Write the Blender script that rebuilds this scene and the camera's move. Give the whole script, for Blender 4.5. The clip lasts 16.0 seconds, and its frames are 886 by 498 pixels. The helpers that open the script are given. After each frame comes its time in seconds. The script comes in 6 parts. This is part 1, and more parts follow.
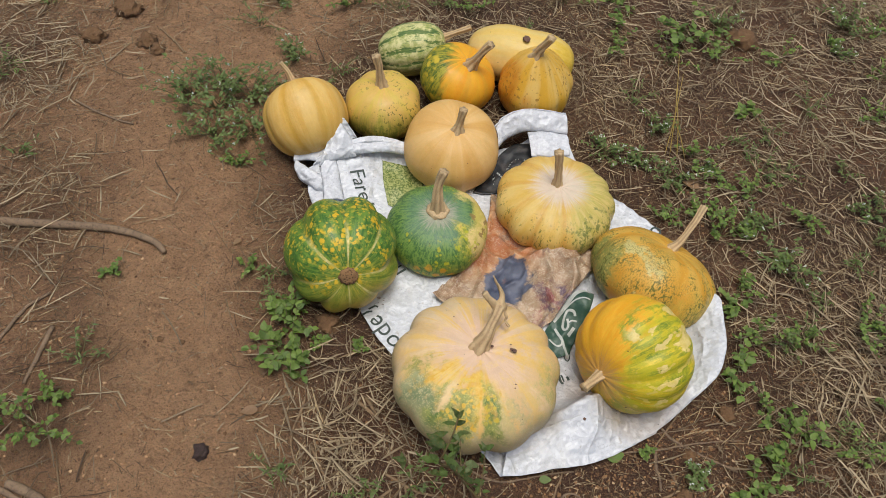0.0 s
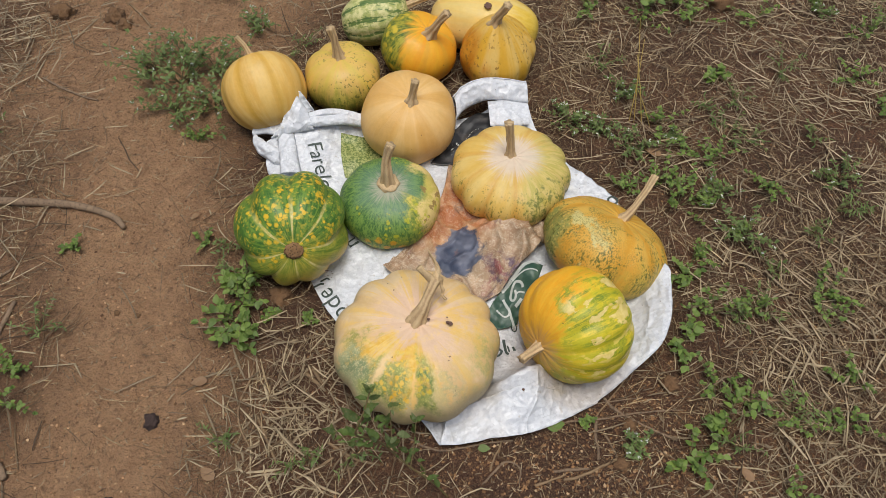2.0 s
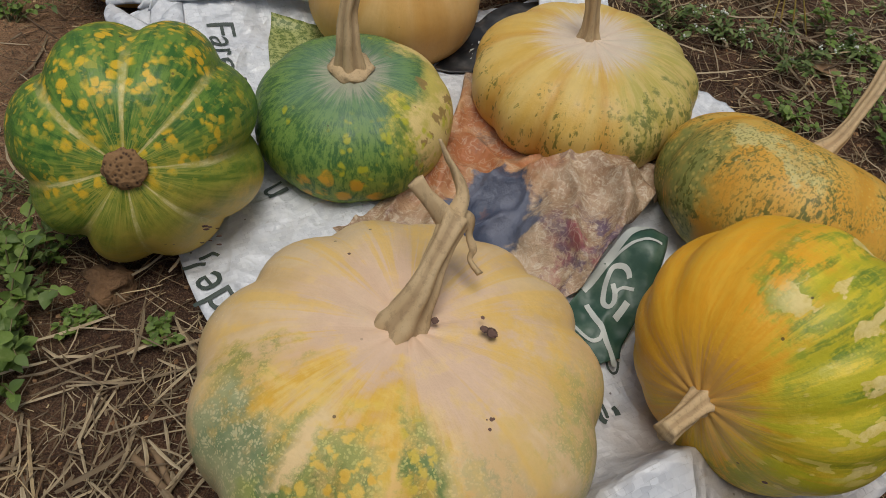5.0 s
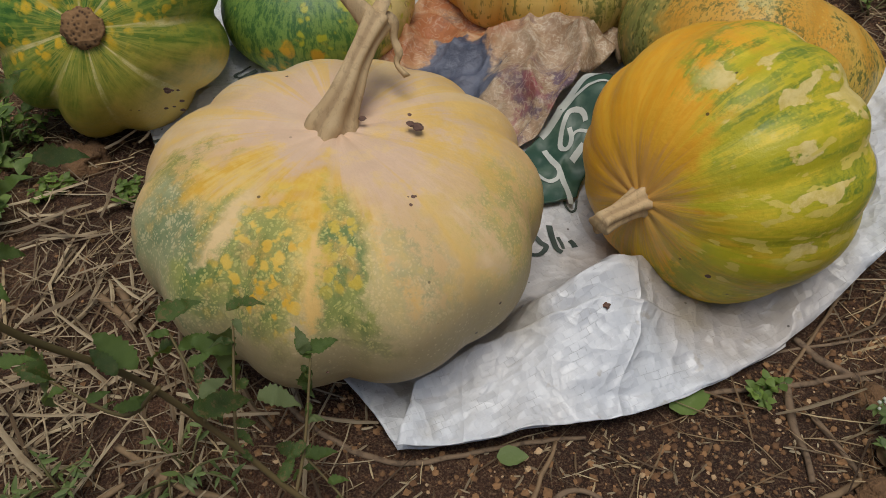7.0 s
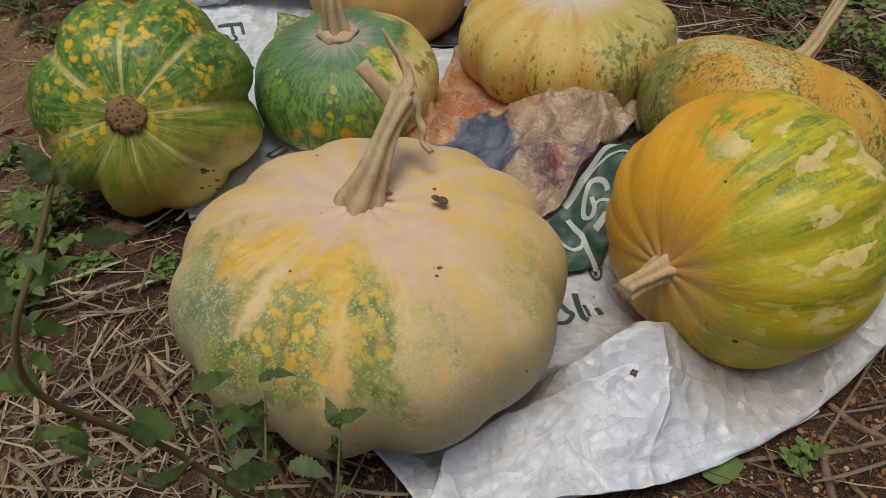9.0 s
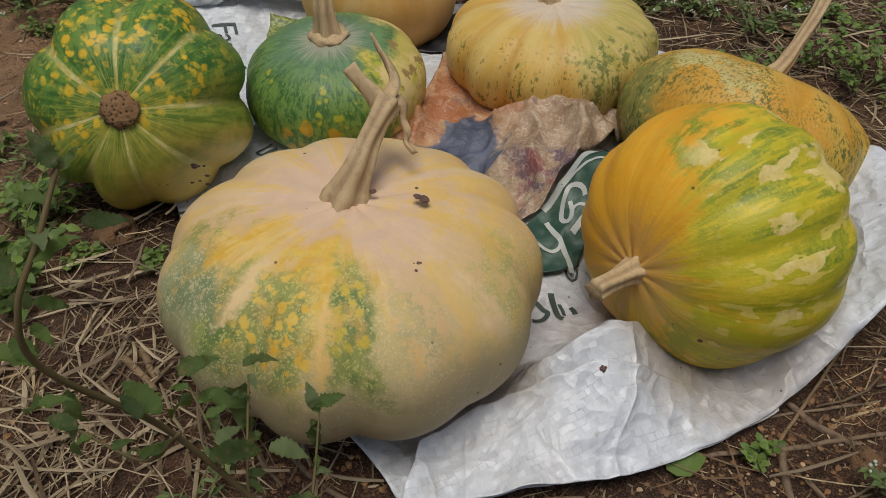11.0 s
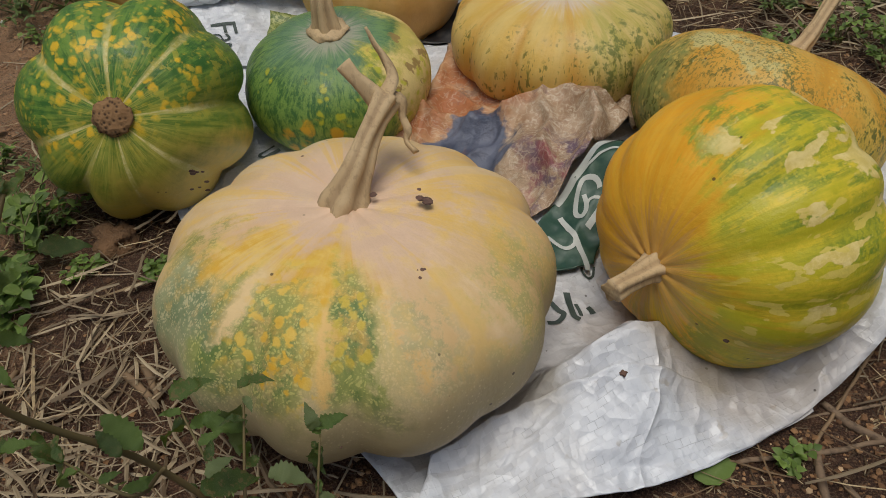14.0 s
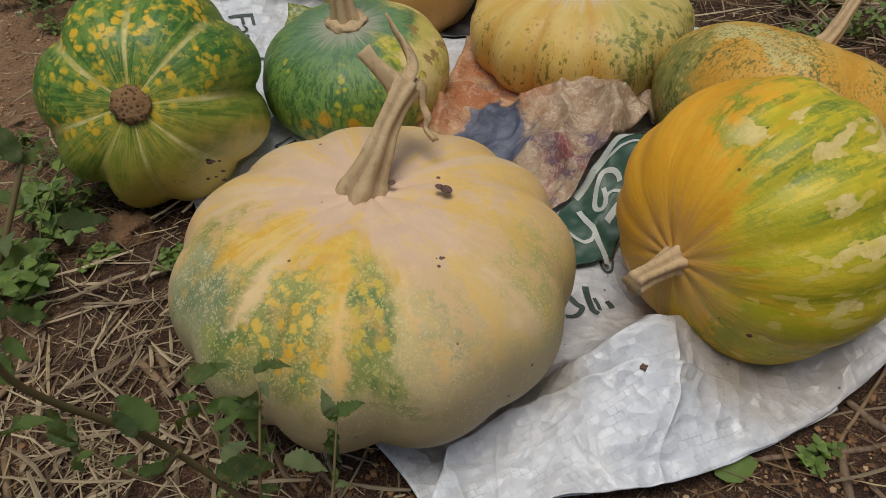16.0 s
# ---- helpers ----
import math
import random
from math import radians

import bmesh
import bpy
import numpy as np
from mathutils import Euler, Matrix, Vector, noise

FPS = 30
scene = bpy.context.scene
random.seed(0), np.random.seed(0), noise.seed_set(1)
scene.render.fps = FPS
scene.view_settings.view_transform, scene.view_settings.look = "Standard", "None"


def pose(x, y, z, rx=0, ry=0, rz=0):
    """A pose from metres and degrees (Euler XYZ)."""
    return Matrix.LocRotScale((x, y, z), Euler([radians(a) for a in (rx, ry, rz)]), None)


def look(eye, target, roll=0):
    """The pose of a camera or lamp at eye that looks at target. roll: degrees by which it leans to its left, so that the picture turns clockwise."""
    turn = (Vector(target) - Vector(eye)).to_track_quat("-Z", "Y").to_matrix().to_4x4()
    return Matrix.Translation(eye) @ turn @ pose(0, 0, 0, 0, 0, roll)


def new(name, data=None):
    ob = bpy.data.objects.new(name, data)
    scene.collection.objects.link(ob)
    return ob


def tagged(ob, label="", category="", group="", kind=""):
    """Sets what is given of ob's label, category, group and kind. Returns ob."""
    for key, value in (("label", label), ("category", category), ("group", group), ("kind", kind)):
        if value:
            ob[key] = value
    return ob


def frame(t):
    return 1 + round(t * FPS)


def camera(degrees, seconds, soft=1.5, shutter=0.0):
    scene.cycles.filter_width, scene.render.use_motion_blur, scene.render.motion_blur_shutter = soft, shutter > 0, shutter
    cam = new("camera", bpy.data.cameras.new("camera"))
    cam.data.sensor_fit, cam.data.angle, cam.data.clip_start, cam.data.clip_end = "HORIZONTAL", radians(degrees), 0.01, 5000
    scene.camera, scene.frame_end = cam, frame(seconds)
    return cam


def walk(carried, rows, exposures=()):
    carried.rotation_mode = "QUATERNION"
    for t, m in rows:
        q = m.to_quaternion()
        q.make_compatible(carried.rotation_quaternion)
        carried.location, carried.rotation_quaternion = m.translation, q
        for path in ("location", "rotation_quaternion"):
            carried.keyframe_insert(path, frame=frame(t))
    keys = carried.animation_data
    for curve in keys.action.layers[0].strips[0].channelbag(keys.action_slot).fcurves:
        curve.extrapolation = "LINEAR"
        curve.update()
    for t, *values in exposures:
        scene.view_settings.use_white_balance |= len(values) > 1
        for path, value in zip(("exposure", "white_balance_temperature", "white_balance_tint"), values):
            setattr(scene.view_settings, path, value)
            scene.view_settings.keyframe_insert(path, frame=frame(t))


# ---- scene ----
cam = camera(61.0, 16.0, soft=0.5)
PATH = [
    (0, (0.025, 0.073, 1.262), (-0.057, 1.251, -0.352), 6.9),
    (0.5, (0.113, 0.100, 1.259), (-0.001, 1.258, -0.368), 3.0),
    (1, (0.168, 0.109, 1.281), (0.029, 1.216, -0.379), 3.4),
    (1.5, (0.180, 0.123, 1.292), (0.049, 1.195, -0.391), 4.1),
    (2, (0.182, 0.114, 1.296), (0.034, 1.190, -0.383), 3.1),
    (2.5, (0.156, 0.089, 1.286), (-0.006, 1.132, -0.413), 3.5),
    (3, (0.152, 0.123, 1.248), (-0.027, 1.169, -0.447), 3.3),
    (3.2, (0.150, 0.118, 1.238), (-0.004, 1.200, -0.437), 2.4),
    (5.3, (0.109, 0.443, 0.522), (-0.031, 1.746, -0.989), 6.9),
    (5.5, (0.126, 0.434, 0.519), (-0.165, 1.741, -0.966), 1.4),
    (5.8, (0.165, 0.376, 0.522), (0.005, 1.638, -1.021), -0.8),
    (6, (0.199, 0.340, 0.506), (0.018, 1.613, -1.025), 0.4),
    (6.5, (0.229, 0.332, 0.502), (0.042, 1.573, -1.055), -2.6),
    (7, (0.211, 0.327, 0.491), (-0.035, 1.573, -1.054), -0.8),
    (7.5, (0.214, 0.309, 0.480), (-0.012, 1.533, -1.085), 1.1),
    (8, (0.217, 0.323, 0.478), (-0.001, 1.582, -1.060), -0.5),
    (8.5, (0.218, 0.314, 0.492), (-0.054, 1.648, -0.973), -1.2),
    (9, (0.215, 0.320, 0.500), (-0.130, 1.687, -0.918), -4.1),
    (9.2, (0.217, 0.322, 0.490), (-0.136, 1.672, -0.942), -3.3),
    (11.3, (0.229, 0.300, 0.513), (-0.073, 1.695, -0.888), -1.3),
    (11.5, (0.239, 0.307, 0.510), (-0.042, 1.711, -0.886), -1.6),
    (12, (0.233, 0.313, 0.508), (-0.093, 1.708, -0.888), -3.5),
    (12.5, (0.237, 0.313, 0.511), (-0.071, 1.716, -0.881), -3.1),
    (13, (0.239, 0.318, 0.504), (-0.065, 1.705, -0.904), -3.3),
    (13.5, (0.232, 0.319, 0.499), (-0.081, 1.695, -0.919), -2.9),
    (14, (0.229, 0.330, 0.497), (-0.136, 1.685, -0.928), -5.3),
    (14.5, (0.235, 0.321, 0.497), (-0.135, 1.683, -0.920), -4.7),
    (15, (0.227, 0.325, 0.506), (-0.149, 1.712, -0.886), -5.5),
    (15.5, (0.228, 0.318, 0.493), (-0.144, 1.680, -0.924), -4.3),
    (16, (0.224, 0.328, 0.487), (-0.172, 1.678, -0.934), -5.5),
]
walk(cam, [(t, look(eye, target, roll)) for t, eye, target, roll in PATH],
     exposures=[(0, -0.23, 6520, 8), (3.2, -0.23, 6520, 8), (5.3, -0.72, 6560, 7), (16, -0.72, 6560, 7)])

# ---------------------------------------------------------------- light
world = bpy.data.worlds.new("overcast_sky")
scene.world = world
world.use_nodes = True
wn, wl = world.node_tree.nodes, world.node_tree.links
sky = wn.new("ShaderNodeTexSky")
sky.sky_type, sky.sun_disc = "NISHITA", False
sky.sun_elevation, sky.sun_rotation = radians(84), radians(170)
sky.air_density, sky.dust_density, sky.ozone_density = 1.0, 4.0, 0.6
wl.new(sky.outputs[0], wn["Background"].inputs["Color"])
wn["Background"].inputs["Strength"].default_value = 0.1

sun = new("sun", bpy.data.lights.new("sun", "SUN"))
sun.data.energy, sun.data.angle, sun.data.color = 2.75, radians(32), (1.0, 0.98, 0.94)
sun.matrix_world = look((0.05, -0.3, 3.0), (0, 0, 0))


# ---------------------------------------------------------------- node helpers
class Mat:
    """A small writer of node materials."""

    def __init__(self, name, rough=0.6):
        self.m = bpy.data.materials.new(name)
        self.m.use_nodes = True
        self.t = self.m.node_tree
        self.b = self.t.nodes["Principled BSDF"]
        self.b.inputs["Roughness"].default_value = rough
        self.co = self.t.nodes.new("ShaderNodeTexCoord").outputs["Object"]

    def put(self, socket, v):
        if isinstance(v, bpy.types.NodeSocket):
            self.t.links.new(v, socket)
        elif isinstance(v, (tuple, list)) and len(v) == 3 and socket.type == "RGBA":
            socket.default_value = (*v, 1)
        else:
            socket.default_value = v

    def math(self, op, a, b=0.0, c=0.0, clamp=False):
        n = self.t.nodes.new("ShaderNodeMath")
        n.operation, n.use_clamp = op, clamp
        for s, v in zip(n.inputs, (a, b, c)):
            self.put(s, v)
        return n.outputs[0]

    def ramp(self, v, lo, hi, a=0.0, b=1.0):
        n = self.t.nodes.new("ShaderNodeMapRange")
        n.interpolation_type = "SMOOTHSTEP"
        for s, x in zip(n.inputs, (v, lo, hi, a, b)):
            self.put(s, x)
        return n.outputs[0]

    def noise(self, scale, detail=3.0, rough=0.55, co=None, distortion=0.0):
        n = self.t.nodes.new("ShaderNodeTexNoise")
        self.put(n.inputs["Vector"], co or self.co)
        n.inputs["Scale"].default_value, n.inputs["Detail"].default_value = scale, detail
        n.inputs["Roughness"].default_value, n.inputs["Distortion"].default_value = rough, distortion
        return n.outputs["Fac"]

    def voronoi(self, scale, co=None, random=1.0, feature="F1"):
        n = self.t.nodes.new("ShaderNodeTexVoronoi")
        n.feature = feature
        self.put(n.inputs["Vector"], co or self.co)
        n.inputs["Scale"].default_value, n.inputs["Randomness"].default_value = scale, random
        return n.outputs["Distance"]

    def attr(self, name):
        n = self.t.nodes.new("ShaderNodeAttribute")
        n.attribute_name = name
        return n.outputs["Fac"]

    def attrv(self, name):
        n = self.t.nodes.new("ShaderNodeAttribute")
        n.attribute_name = name
        return n.outputs["Vector"]

    def island(self):
        return self.t.nodes.new("ShaderNodeNewGeometry").outputs["Random Per Island"]

    def object_random(self):
        return self.t.nodes.new("ShaderNodeObjectInfo").outputs["Random"]

    def mix(self, fac, a, b, mode="MIX"):
        n = self.t.nodes.new("ShaderNodeMix")
        n.data_type, n.blend_type = "RGBA", mode
        self.put(n.inputs["Factor"], fac)
        self.put(n.inputs["A"], a) if False else self.put(n.inputs[6], a)
        self.put(n.inputs[7], b)
        return n.outputs[2]

    def scaled(self, x, y, z, co=None):
        n = self.t.nodes.new("ShaderNodeMapping")
        self.put(n.inputs["Vector"], co or self.co)
        n.inputs["Scale"].default_value = (x, y, z)
        return n.outputs[0]

    def dot(self, v, co=None):
        n = self.t.nodes.new("ShaderNodeVectorMath")
        n.operation = "DOT_PRODUCT"
        self.put(n.inputs[0], co or self.co)
        n.inputs[1].default_value = v
        return n.outputs["Value"]

    def far(self, p, co=None):
        n = self.t.nodes.new("ShaderNodeVectorMath")
        n.operation = "DISTANCE"
        self.put(n.inputs[0], co or self.co)
        n.inputs[1].default_value = p
        return n.outputs["Value"]

    def color(self, c):
        self.put(self.b.inputs["Base Color"], c)

    def rough(self, v):
        self.put(self.b.inputs["Roughness"], v)

    def bump(self, h, strength, distance=0.002):
        n = self.t.nodes.new("ShaderNodeBump")
        n.inputs["Strength"].default_value, n.inputs["Distance"].default_value = strength, distance
        self.put(n.inputs["Height"], h)
        self.t.links.new(n.outputs[0], self.b.inputs["Normal"])


def srgb(r, g, b, k=1.0):
    return tuple(k * ((c / 255 / 12.92) if c < 11 else ((c / 255 + 0.055) / 1.055) ** 2.4) for c in (r, g, b))


# ---------------------------------------------------------------- mesh helpers
def mesh_ob(name, verts, faces, mat, parent=None, label="", smooth=True, attrs=None):
    me = bpy.data.meshes.new(name)
    me.from_pydata([tuple(v) for v in verts], [], faces)
    me.materials.append(mat.m if isinstance(mat, Mat) else mat)
    if smooth:
        me.shade_smooth()
    for key, vals in (attrs or {}).items():
        a = me.attributes.new(key, "FLOAT", "POINT")
        a.data.foreach_set("value", np.asarray(vals, dtype=np.float32))
    me.update()
    ob = new(name, me)
    if parent:
        ob.parent = parent
    if label:
        ob["label"] = label
    return ob


def smooth_path(pts, n):
    """Catmull-Rom through the points, n samples."""
    p = [Vector(q) for q in pts]
    p = [2 * p[0] - p[1]] + p + [2 * p[-1] - p[-2]]
    out, m = [], len(p) - 3
    for i in range(n):
        s = i / (n - 1) * m
        k = min(int(s), m - 1)
        u = s - k
        a, b, c, d = p[k:k + 4]
        out.append(0.5 * ((2 * b) + (c - a) * u + (2 * a - 5 * b + 4 * c - d) * u * u + (3 * b - a - 3 * c + d) * u ** 3))
    return out


def tube(pts, radii, sides=8, n=12, ridge=0.0, ridges=5, twist=0.0, flat=1.0):
    """A swept, tapered, closed tube; returns verts and faces."""
    path = smooth_path(pts, n)
    verts, faces = [], []
    up = None
    for i, p in enumerate(path):
        d = (path[min(i + 1, n - 1)] - path[max(i - 1, 0)]).normalized()
        up = (up - d * up.dot(d)).normalized() if up else d.orthogonal().normalized()
        side = d.cross(up)
        s = i / (n - 1) * (len(radii) - 1)
        k = min(int(s), len(radii) - 2)
        r = radii[k] + (radii[k + 1] - radii[k]) * (s - k)
        for j in range(sides):
            a = 2 * math.pi * j / sides
            q = r * (1 + ridge * math.cos(ridges * a))
            a += twist * i / n
            verts.append(p + up * (q * math.cos(a)) + side * (q * flat * math.sin(a)))
    for i in range(n - 1):
        for j in range(sides):
            a, b = i * sides + j, i * sides + (j + 1) % sides
            faces.append((a, b, b + sides, a + sides))
    faces.append(tuple(range(sides - 1, -1, -1)))
    faces.append(tuple((n - 1) * sides + j for j in range(sides)))
    return verts, faces


def joined(pieces):
    verts, faces = [], []
    for v, f in pieces:
        o = len(verts)
        verts += list(v)
        faces += [tuple(i + o for i in q) for q in f]
    return verts, faces


def bumps(x, y, s, seed=0.0):
    return noise.noise((x * s + seed, y * s - seed, seed * 1.7))


def ground_z(x, y):
    """The soil's height: a shallow hollow where the heap lies, and clods."""
    h = -0.024 * math.exp(-(x / 0.5) ** 2 - ((y - 1.15) / 0.42) ** 2)
    h -= 0.014 * math.exp(-((x - 0.345) / 0.1) ** 2 - ((y - 0.79) / 0.1) ** 2) + 0.01 * math.exp(-((x + 0.22) / 0.09) ** 2 - ((y - 0.9) / 0.09) ** 2)
    r = math.hypot(x, y - 0.9)
    if r < 3.5:
        h += 0.006 * bumps(x, y, 5.0) + 0.003 * bumps(x, y, 16.0, 3.0) + 0.0026 * bumps(x, y, 45.0, 7.0)
    else:
        h += 0.05 * bumps(x, y, 0.5, 2.0) * min(1.0, (r - 3.5) / 6)
    return h

# ---------------------------------------------------------------- materials: soil, straw, leaves
soil = Mat("red_soil", 0.92)
n1, n2, n3 = soil.noise(3.0, 4), soil.noise(22.0, 5, 0.65), soil.noise(190.0, 4, 0.75)
c = soil.mix(soil.ramp(n1, 0.35, 0.65), srgb(88, 57, 39), srgb(122, 82, 56))
c = soil.mix(soil.ramp(n2, 0.42, 0.62), c, soil.mix(0.6, c, srgb(84, 54, 38)))
path_mask = soil.attr("path")
c = soil.mix(path_mask, c, soil.mix(soil.ramp(n2, 0.3, 0.7), srgb(214, 167, 124), srgb(190, 144, 104)))
c = soil.mix(soil.ramp(n3, 0.56, 0.72, 0.0, 0.6), c, srgb(184, 150, 114))
# low spots of the fine grain go dark: crevice shade put into the colour
c = soil.mix(soil.ramp(n3, 0.46, 0.32, 0.0, 0.75), c, srgb(50, 37, 28))
c = soil.mix(soil.math("MULTIPLY", soil.ramp(soil.voronoi(120.0), 0.2, 0.1, 0, 0.7), soil.ramp(n2, 0.45, 0.6)), c, srgb(172, 142, 110))
n4 = soil.noise(620.0, 2, 0.6)
c = soil.mix(soil.ramp(n4, 0.5, 0.62, 0, 0.22), c, srgb(196, 164, 126))
c = soil.mix(soil.ramp(n4, 0.48, 0.36, 0, 0.5), c, srgb(46, 33, 25))
c = soil.mix(soil.ramp(soil.noise(60.0, 3, 0.6), 0.56, 0.68, 0, 0.4), c, srgb(74, 48, 34))
soil.color(c)
soil.bump(soil.math("ADD", soil.math("MULTIPLY", n2, 2.0), soil.math("ADD", soil.math("MULTIPLY", n3, 1.5), soil.math("MULTIPLY", soil.noise(70.0, 3, 0.6), 1.6))), 1.0, 0.012)

pale_straw = Mat("pale_straw", 0.6)
isl = pale_straw.island()
c = pale_straw.mix(isl, srgb(110, 91, 70), srgb(202, 182, 148))
pale_straw.color(pale_straw.mix(pale_straw.ramp(pale_straw.noise(90.0, 3), 0.5, 0.7, 0, 0.4), c, srgb(126, 102, 74)))
straw_mat = Mat("dry_straw", 0.75)
isl = straw_mat.island()
c = straw_mat.mix(straw_mat.ramp(isl, 0.0, 0.6), srgb(78, 61, 46), srgb(136, 111, 82))
c = straw_mat.mix(straw_mat.ramp(isl, 0.66, 1.0), c, srgb(208, 184, 142))
c = straw_mat.mix(straw_mat.ramp(straw_mat.noise(70.0, 3), 0.45, 0.7, 0.0, 0.5), c, srgb(94, 72, 52))
straw_mat.color(c)

grit_mat = Mat("soil_crumbs", 0.95)
isl = grit_mat.island()
c = grit_mat.mix(isl, srgb(92, 64, 44), srgb(160, 120, 82))
grit_mat.color(grit_mat.mix(grit_mat.ramp(isl, 0.9, 1.0), c, srgb(198, 166, 128)))
path_grit = Mat("path_crumbs", 0.95)
isl = path_grit.island()
c = path_grit.mix(isl, srgb(122, 90, 64), srgb(178, 138, 101))
path_grit.color(path_grit.mix(path_grit.ramp(isl, 0.92, 1.0), c, srgb(196, 162, 124)))
grit_mat.bump(grit_mat.noise(300.0, 3), 0.5)


def leaf_mat(name, dark, light, pale, dry=0.0):
    m = Mat(name, 0.6)
    isl = m.math("FRACT", m.math("ADD", m.island(), m.object_random()))
    c = m.mix(isl, dark, light)
    if dry:
        c = m.mix(m.math("MULTIPLY", m.ramp(m.noise(5.0, 4, 0.7), 0.52, 0.6), m.ramp(m.object_random(), 0.3, 0.7, 0, dry)), c, srgb(122, 98, 62))
    c = m.mix(m.ramp(m.noise(90.0, 3), 0.5, 0.75, 0.0, 0.6), c, pale)
    m.color(c)
    m.b.inputs["Subsurface Weight"].default_value = 0.0
    m.bump(m.noise(200.0, 2), 0.3)
    thin = m.t.nodes.new("ShaderNodeBsdfTranslucent")
    m.put(thin.inputs["Color"], m.mix(0.5, c, srgb(150, 170, 50), "MIX"))
    both = m.t.nodes.new("ShaderNodeMixShader")
    both.inputs[0].default_value = 0.3
    m.put(both.inputs[1], m.b.outputs[0])
    m.put(both.inputs[2], thin.outputs[0])
    m.put(m.t.nodes["Material Output"].inputs["Surface"], both.outputs[0])
    return m


weed_green = leaf_mat("weed_leaf", srgb(80, 104, 46), srgb(130, 154, 72), srgb(148, 160, 100))
grey_green = leaf_mat("grey_weed_leaf", srgb(82, 102, 54), srgb(122, 140, 78), srgb(146, 156, 106))
dark_green = leaf_mat("shoot_leaf", srgb(46, 68, 28), srgb(90, 114, 50), srgb(120, 134, 76), 0.8)
weed_stem = Mat("weed_stem", 0.6)
weed_stem.color(weed_stem.mix(weed_stem.noise(60.0), srgb(92, 102, 58), srgb(122, 104, 72)))
flower_white = Mat("small_white_flower", 0.7)
flower_white.color(flower_white.mix(flower_white.island(), srgb(190, 196, 176), srgb(226, 226, 214)))
twig_mat = Mat("twig_bark", 0.85)
c = twig_mat.mix(twig_mat.noise(40.0, 4), srgb(98, 78, 62), srgb(150, 126, 100))
twig_mat.color(twig_mat.mix(twig_mat.ramp(twig_mat.noise(180.0, 3, co=None), 0.5, 0.7, 0, 0.6), c, srgb(70, 56, 46)))
twig_mat.bump(twig_mat.noise(220.0, 3), 0.6)

# ---------------------------------------------------------------- ground
def ground_sheet():
    fine = np.arange(-1.5, 1.35, 0.011)
    grow = np.cumsum(0.014 * 1.22 ** np.arange(42))
    xs = np.concatenate([fine[0] - grow[::-1], fine, fine[-1] + grow])
    fy = np.arange(0.05, 2.35, 0.011)
    ys = np.concatenate([fy[0] - grow[::-1], fy, fy[-1] + grow])
    nx, ny = len(xs), len(ys)
    verts = [(x, y, ground_z(x, y)) for y in ys for x in xs]
    faces = [(j * nx + i, j * nx + i + 1, (j + 1) * nx + i + 1, (j + 1) * nx + i) for j in range(ny - 1) for i in range(nx - 1)]
    path = [bare(x, y) for x, y, _ in verts]
    ob = mesh_ob("ground", verts, faces, soil, attrs={"path": path})
    return tagged(ob, "reddish-brown bare soil with dry straw litter", "ground", kind="structure")


def bare(x, y):
    """1 on the trodden strip of bare soil beside the heap, 0 among the litter."""
    mid = -0.53 - 0.16 * (y - 0.8) + 0.05 * math.sin(4 * y)
    d = abs(x - mid + 0.06 * bumps(x, y, 4.0, 5.0)) / (0.17 + 0.14 * max(0.0, min(0.8, y - 1.0)) + 0.05 * bumps(x, y, 3.0, 9.0))
    fade = max(0.0, min(1.0, 2.4 - (mid - x), (3.4 - y) / 0.8, (y + 1.4) / 0.8))
    worn = fade * (0.62 + 0.8 * bumps(x, y, 3.5, 31.0)) if x < mid else 0.0
    return max(0.0, min(1.0, max(1.6 - d, min(0.88, worn))))


ground_sheet()

# ---------------------------------------------------------------- pumpkins
stem_mat = Mat("dry_stem", 0.75)
c = stem_mat.mix(stem_mat.noise(30.0, 4), srgb(176, 146, 106), srgb(214, 188, 146))
c = stem_mat.mix(stem_mat.ramp(stem_mat.noise(240.0, 4, 0.7, co=stem_mat.scaled(1, 1, 0.1)), 0.5, 0.66, 0, 0.3), c, srgb(112, 88, 60))
c = stem_mat.mix(stem_mat.ramp(stem_mat.attr("groove"), 0.5, 0.95, 0, 0.35), c, srgb(118, 88, 58))
stem_mat.color(c)
stem_mat.bump(stem_mat.noise(160.0, 3, co=stem_mat.scaled(1, 1, 0.15)), 0.6)
cork = Mat("corky_scar", 0.9)
cork.color(cork.mix(cork.ramp(cork.voronoi(260.0), 0.1, 0.5), srgb(66, 46, 32), srgb(142, 108, 72)))
cork.bump(cork.voronoi(260.0), 0.6, 0.002)


